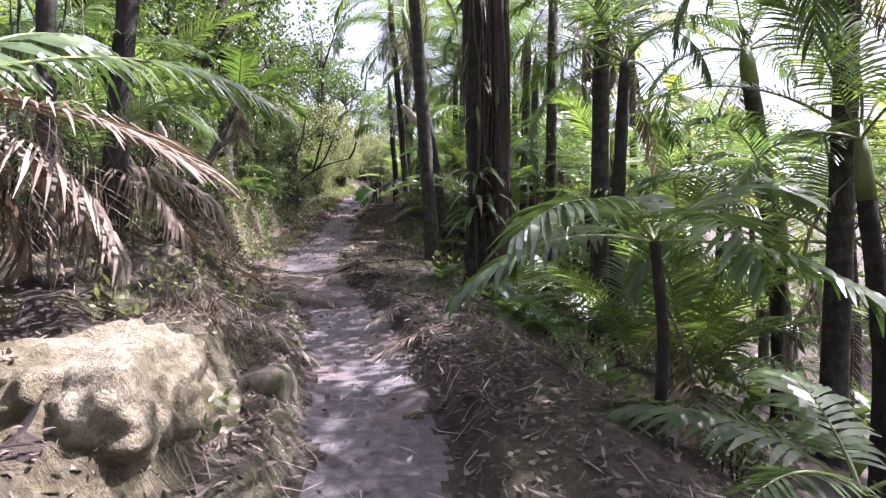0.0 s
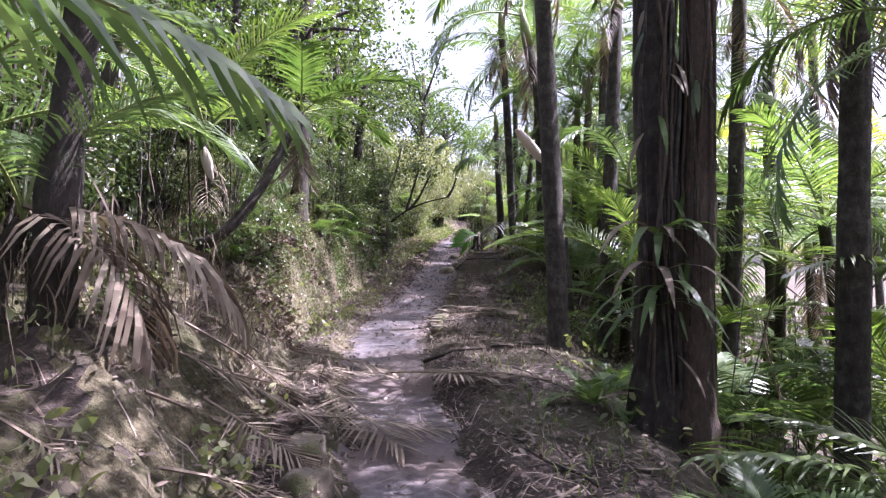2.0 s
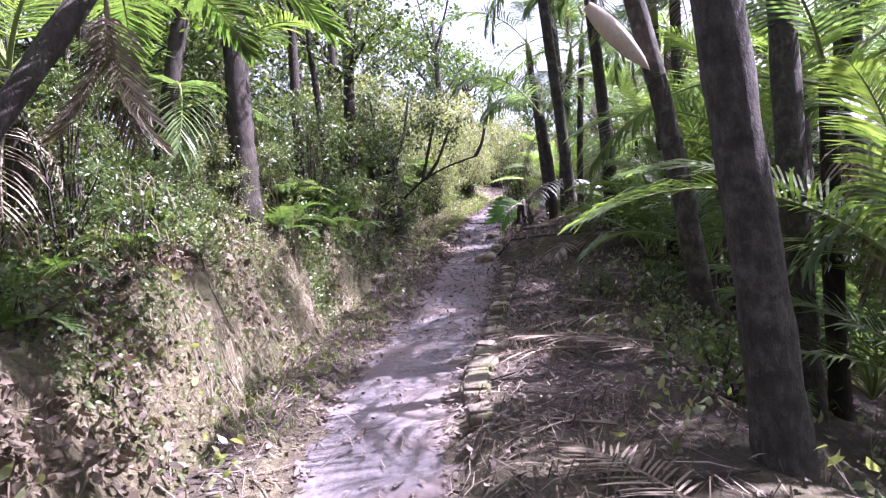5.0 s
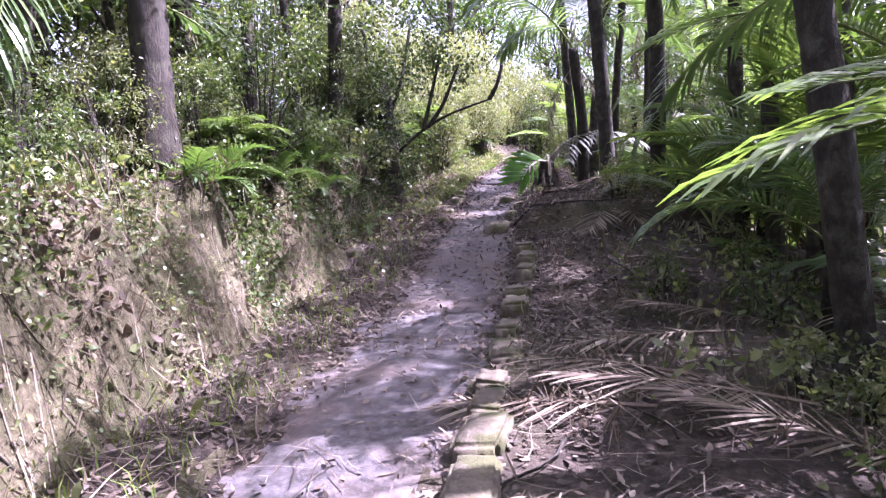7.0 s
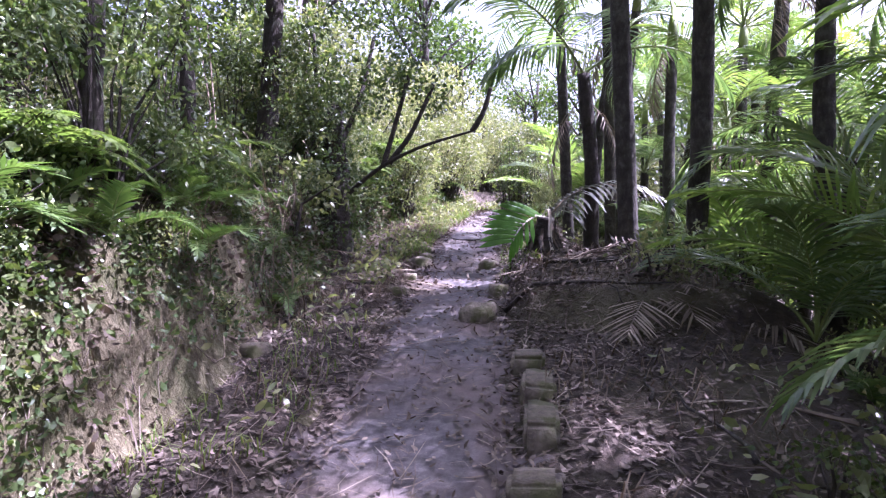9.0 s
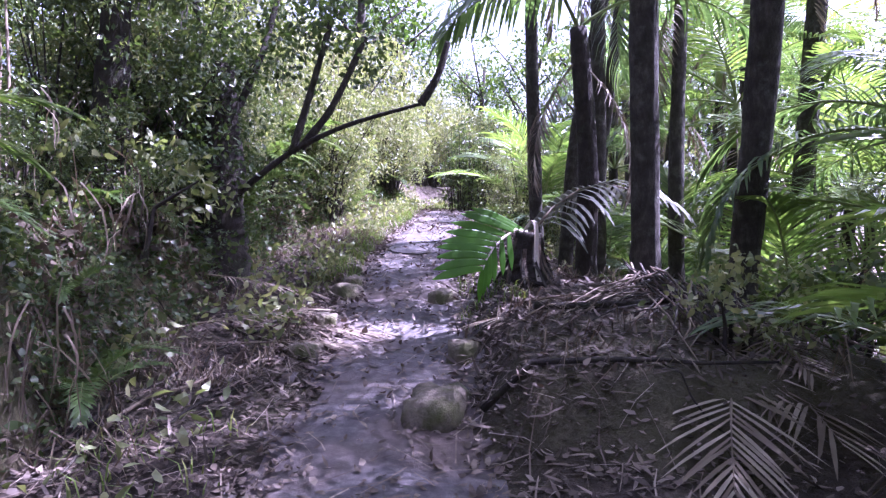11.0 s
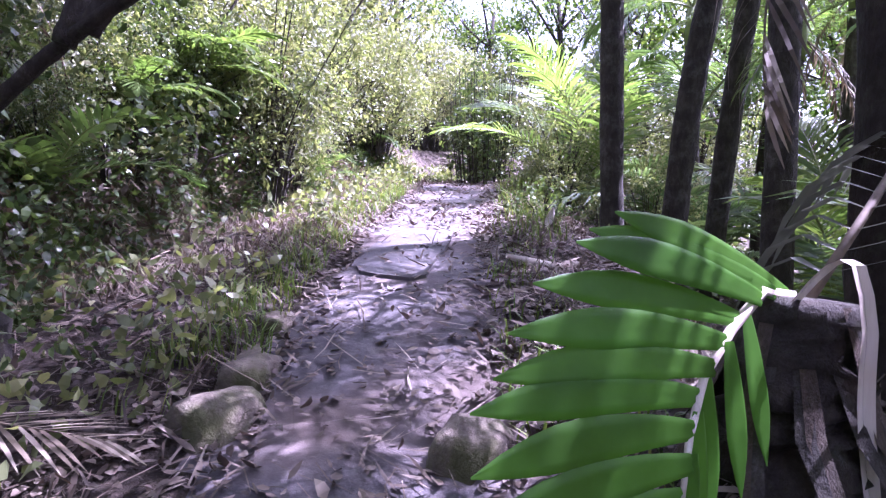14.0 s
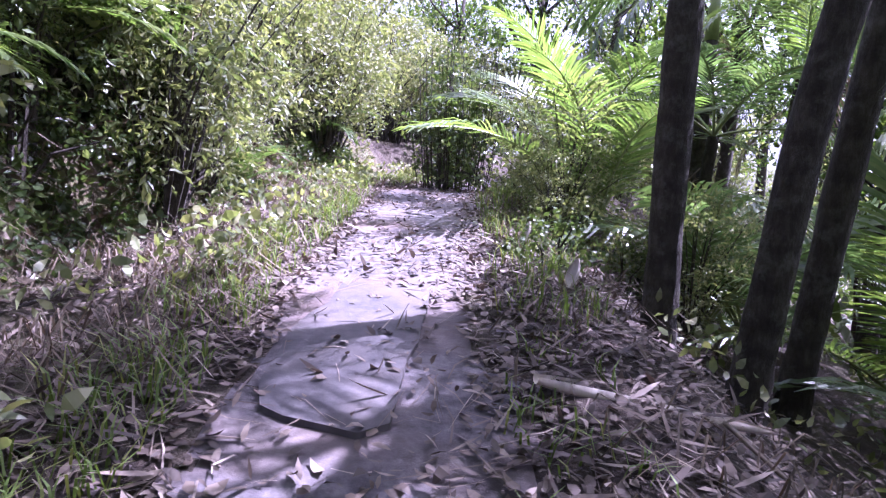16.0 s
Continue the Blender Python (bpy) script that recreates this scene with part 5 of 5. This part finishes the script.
def grass():
    r = random.Random(910)
    b = Build()
    spans = ((20.8, 27.5, -1.15, -0.6, 2600, 0.16), (23.5, 31, 0.6, 1.3, 1500, 0.2), (27, 33, -1.4, -0.7, 900, 0.18), (19.5, 23.5, 0.5, 1.0, 700, 0.11), (11, 18, -1.5, -0.7, 1300, 0.13), (4, 10, 0.9, 1.8, 600, 0.14))
    for y0, y1, s0, s1, n, h in spans:
        for _ in range(n):
            y = r.uniform(y0, y1)
            s = r.uniform(s0, s1)
            x = interp(y, CY, CX) + s
            if noise.noise(Vector((x * 2.5, y * 2.5, 11))) < -0.12:
                continue
            a, l = r.uniform(0, 6.28), h * r.uniform(0.5, 1.5)
            p = Vector((x, y, land(x, y) - 0.01))
            d = Vector((math.cos(a) * 0.35, math.sin(a) * 0.35, 1))
            q = p + d * l * 0.55
            e = q + (d + Vector((math.cos(a) * 0.7, math.sin(a) * 0.7, -0.6))) * l * 0.5
            b.strip([p, q, e], [0.004, 0.004, 0.0006], Vector((-math.sin(a), math.cos(a), 0)))
    tagged(new("grass", b.mesh("grass", GRASS_LEAF)), "green grass tufts along the path edges", "grass", kind="stuff")


grass()


def undergrowth():
    r = random.Random(920)
    b = Build()
    for i in range(26000):
        y = r.uniform(2, 32)
        left = r.random() < 0.62
        s = -(0.85 + 3.2 * r.random() ** 1.6) if left else r.uniform(1.6, 5.5)
        if (not left and 17 < y < 22.5 and s < 3.4) or (left and 9.5 < y < 18.5 and s > -2.0 and r.random() < 0.8):
            continue
        x = interp(y, CY, CX) + s
        if noise.noise(Vector((x * 1.3, y * 1.3, 4))) < (-0.05 if y > 10 else 0.34):
            continue
        p = Vector((x, y, land(x, y) + r.uniform(0.0, 0.28)))
        d = (unit(r) + Vector((0.3 if left else -0.1, 0, 0.3))).normalized()
        l = r.uniform(0.04, 0.12)
        b.leaf(p, d, d.cross(unit(r)).normalized(), l, l * r.uniform(0.16, 0.3), 0.3)
    tagged(new("undergrowth", b.mesh("undergrowth", BUSH_LEAF)), "small green seedlings and weeds on bank and slope", "undergrowth", kind="stuff")


undergrowth()


def bank_cover(name, label, seed, count, y0, y1, mat, hold, size):
    """Small leaves hugging the face of the bank and hanging over its lip, in patches."""
    r = random.Random(seed)
    b = Build()
    for _ in range(count):
        y = r.uniform(y0, y1)
        s = -(interp(y, (4, 8, 11, 14, 18, 21, 30), (1.0, 1.2, 1.3, 1.55, 1.9, 2.05, 1.9)) + r.triangular(-0.15, 1.0, 0.45))
        x = interp(y, CY, CX) + s
        if noise.noise(Vector((x * 1.6, y * 1.6, seed))) < hold:
            continue
        z = land(x, y)
        slope = land(x - 0.08, y) - z
        p = Vector((x + r.uniform(0, 0.12) * (slope > 0.04), y, z + r.uniform(-0.03, 0.1)))
        d = (unit(r) + Vector((0.55, -0.15, -0.35))).normalized()
        l = size * r.uniform(0.5, 1.5)
        b.leaf(p, d, d.cross(unit(r) + Vector((0.6, 0, 0.6))).normalized(), l, l * r.uniform(0.14, 0.3), 0.3)
    tagged(new(name, b.mesh(name, mat)), label, "undergrowth", kind="stuff")


bank_cover("bank_creepers", "small green creepers clinging to the bank face", 951, 15000, 10, 19.5, SHRUB_LEAF, 0.08, 0.042)
bank_cover("bank_moss_leaves", "pale small-leaved weeds covering the bank", 957, 9000, 10.5, 19, BUSH_LEAF, 0.12, 0.036)
bank_cover("bank_weeds", "dense dark green weeds on the shaded bank", 975, 17000, 14.3, 19.3, SHRUB_LEAF, -0.12, 0.055)
bank_cover("bank_withered_leaves", "withered brown leaves hanging on the bank", 963, 17000, 9, 31, HUSK, -0.05, 0.075)
bank_cover("bank_shade_leaves", "dark green weeds overhanging the bank", 969, 30000, 19.5, 31, SHRUB_LEAF, -0.15, 0.07)


def far_undergrowth():
    """Weeds and low leaves on the open ground down the slope and behind the bank."""
    r = random.Random(925)
    b = Build()
    for i in range(24000):
        y = r.uniform(-12, 48)
        s = r.uniform(4.5, 26) if i % 3 else -r.uniform(3.8, 16)
        x = interp(y, CY, CX) + s
        p = Vector((x, y, land(x, y) + 0.7 * r.random() ** 2))
        d = (unit(r) + Vector((0, 0, 0.45))).normalized()
        l = r.uniform(0.14, 0.42)
        b.leaf(p, d, d.cross(unit(r)).normalized(), l, l * r.uniform(0.14, 0.28), 0.3)
    tagged(new("slope_undergrowth", b.mesh("slope_undergrowth", SHRUB_LEAF)), "leafy green undergrowth covering the wooded slope", "undergrowth", kind="stuff")


far_undergrowth()


def dry_grass():
    r = random.Random(930)
    b = Build()
    for i in range(17000):
        y = r.uniform(3, 29)
        s = -(0.8 + 1.6 * r.random()) if i % 4 else r.uniform(0.7, 2.6)
        x = interp(y, CY, CX) + s
        if 9.5 < y < 18.5 and -2.1 < s < 0 and r.random() < 0.7:
            continue
        if noise.noise(Vector((x * 1.1, y * 1.1, 14))) < (0.28 if y < 9.5 else 0.0):
            continue
        a, l = r.uniform(0, 6.28), r.uniform(0.12, 0.42)
        p = Vector((x, y, land(x, y) - 0.01))
        d = Vector((math.cos(a) * 0.5 + 0.25, math.sin(a) * 0.5, 0.8))
        q = p + d * l * 0.5
        e = q + (d + Vector((math.cos(a) * 0.6 + 0.3, math.sin(a) * 0.6, -1.5))) * l * 0.5
        b.strip([p, q, e], [0.004, 0.004, 0.001], Vector((-math.sin(a), math.cos(a), 0)))
    tagged(new("dry_grass", b.mesh("dry_grass", HUSK)), "dry straw and withered stalks on the bank", "dry grass", kind="stuff")


dry_grass()


def slab(x0, y0, x1, y1, seed, label):
    """A worn slab let into the path, its edge broken."""
    bm = bmesh.new()
    top = []
    for k in range(22):
        a = 2 * math.pi * k / 22
        q = 1 + 0.5 * noise.noise(Vector((math.cos(a) * 1.6, math.sin(a) * 1.6, seed)))
        ca, sa = math.cos(a), math.sin(a)
        e = max(abs(ca), abs(sa)) ** 0.55
        x, y = (x0 + x1) / 2 + (x1 - x0) / 2 * ca * q / e, (y0 + y1) / 2 + (y1 - y0) / 2 * sa * q / e
        top.append(bm.verts.new((x, y, land(x, y) + 0.02)))
    f = bm.faces.new(top)
    bmesh.ops.poke(bm, faces=[f])
    bmesh.ops.subdivide_edges(bm, edges=bm.edges[:], cuts=3, use_grid_fill=True)
    for v in bm.verts:
        v.co.z = land(v.co.x, v.co.y) + 0.024
    ext = bmesh.ops.extrude_face_region(bm, geom=bm.faces[:])
    for v in [g for g in ext["geom"] if isinstance(g, bmesh.types.BMVert)]:
        v.co.z -= 0.09
    bmesh.ops.recalc_face_normals(bm, faces=bm.faces[:])
    me = bpy.data.meshes.new("path_slab")
    bm.to_mesh(me)
    bm.free()
    me.materials.append(SLAB)
    tagged(new("path_slab", me), label, "slab", "slabs of the path")


SLAB = material("worn_concrete", [(0.3, (0.04, 0.036, 0.039)), (0.5, (0.062, 0.056, 0.06)), (0.75, (0.1, 0.09, 0.093))], 18, 1.6, 0.9, 0.35, 60, 0.006, (0.1, 0.085, 0.082))
slab(-4.26, 22.45, -3.66, 24.0, 1, "smooth grey worn slab in the path, one edge broken")
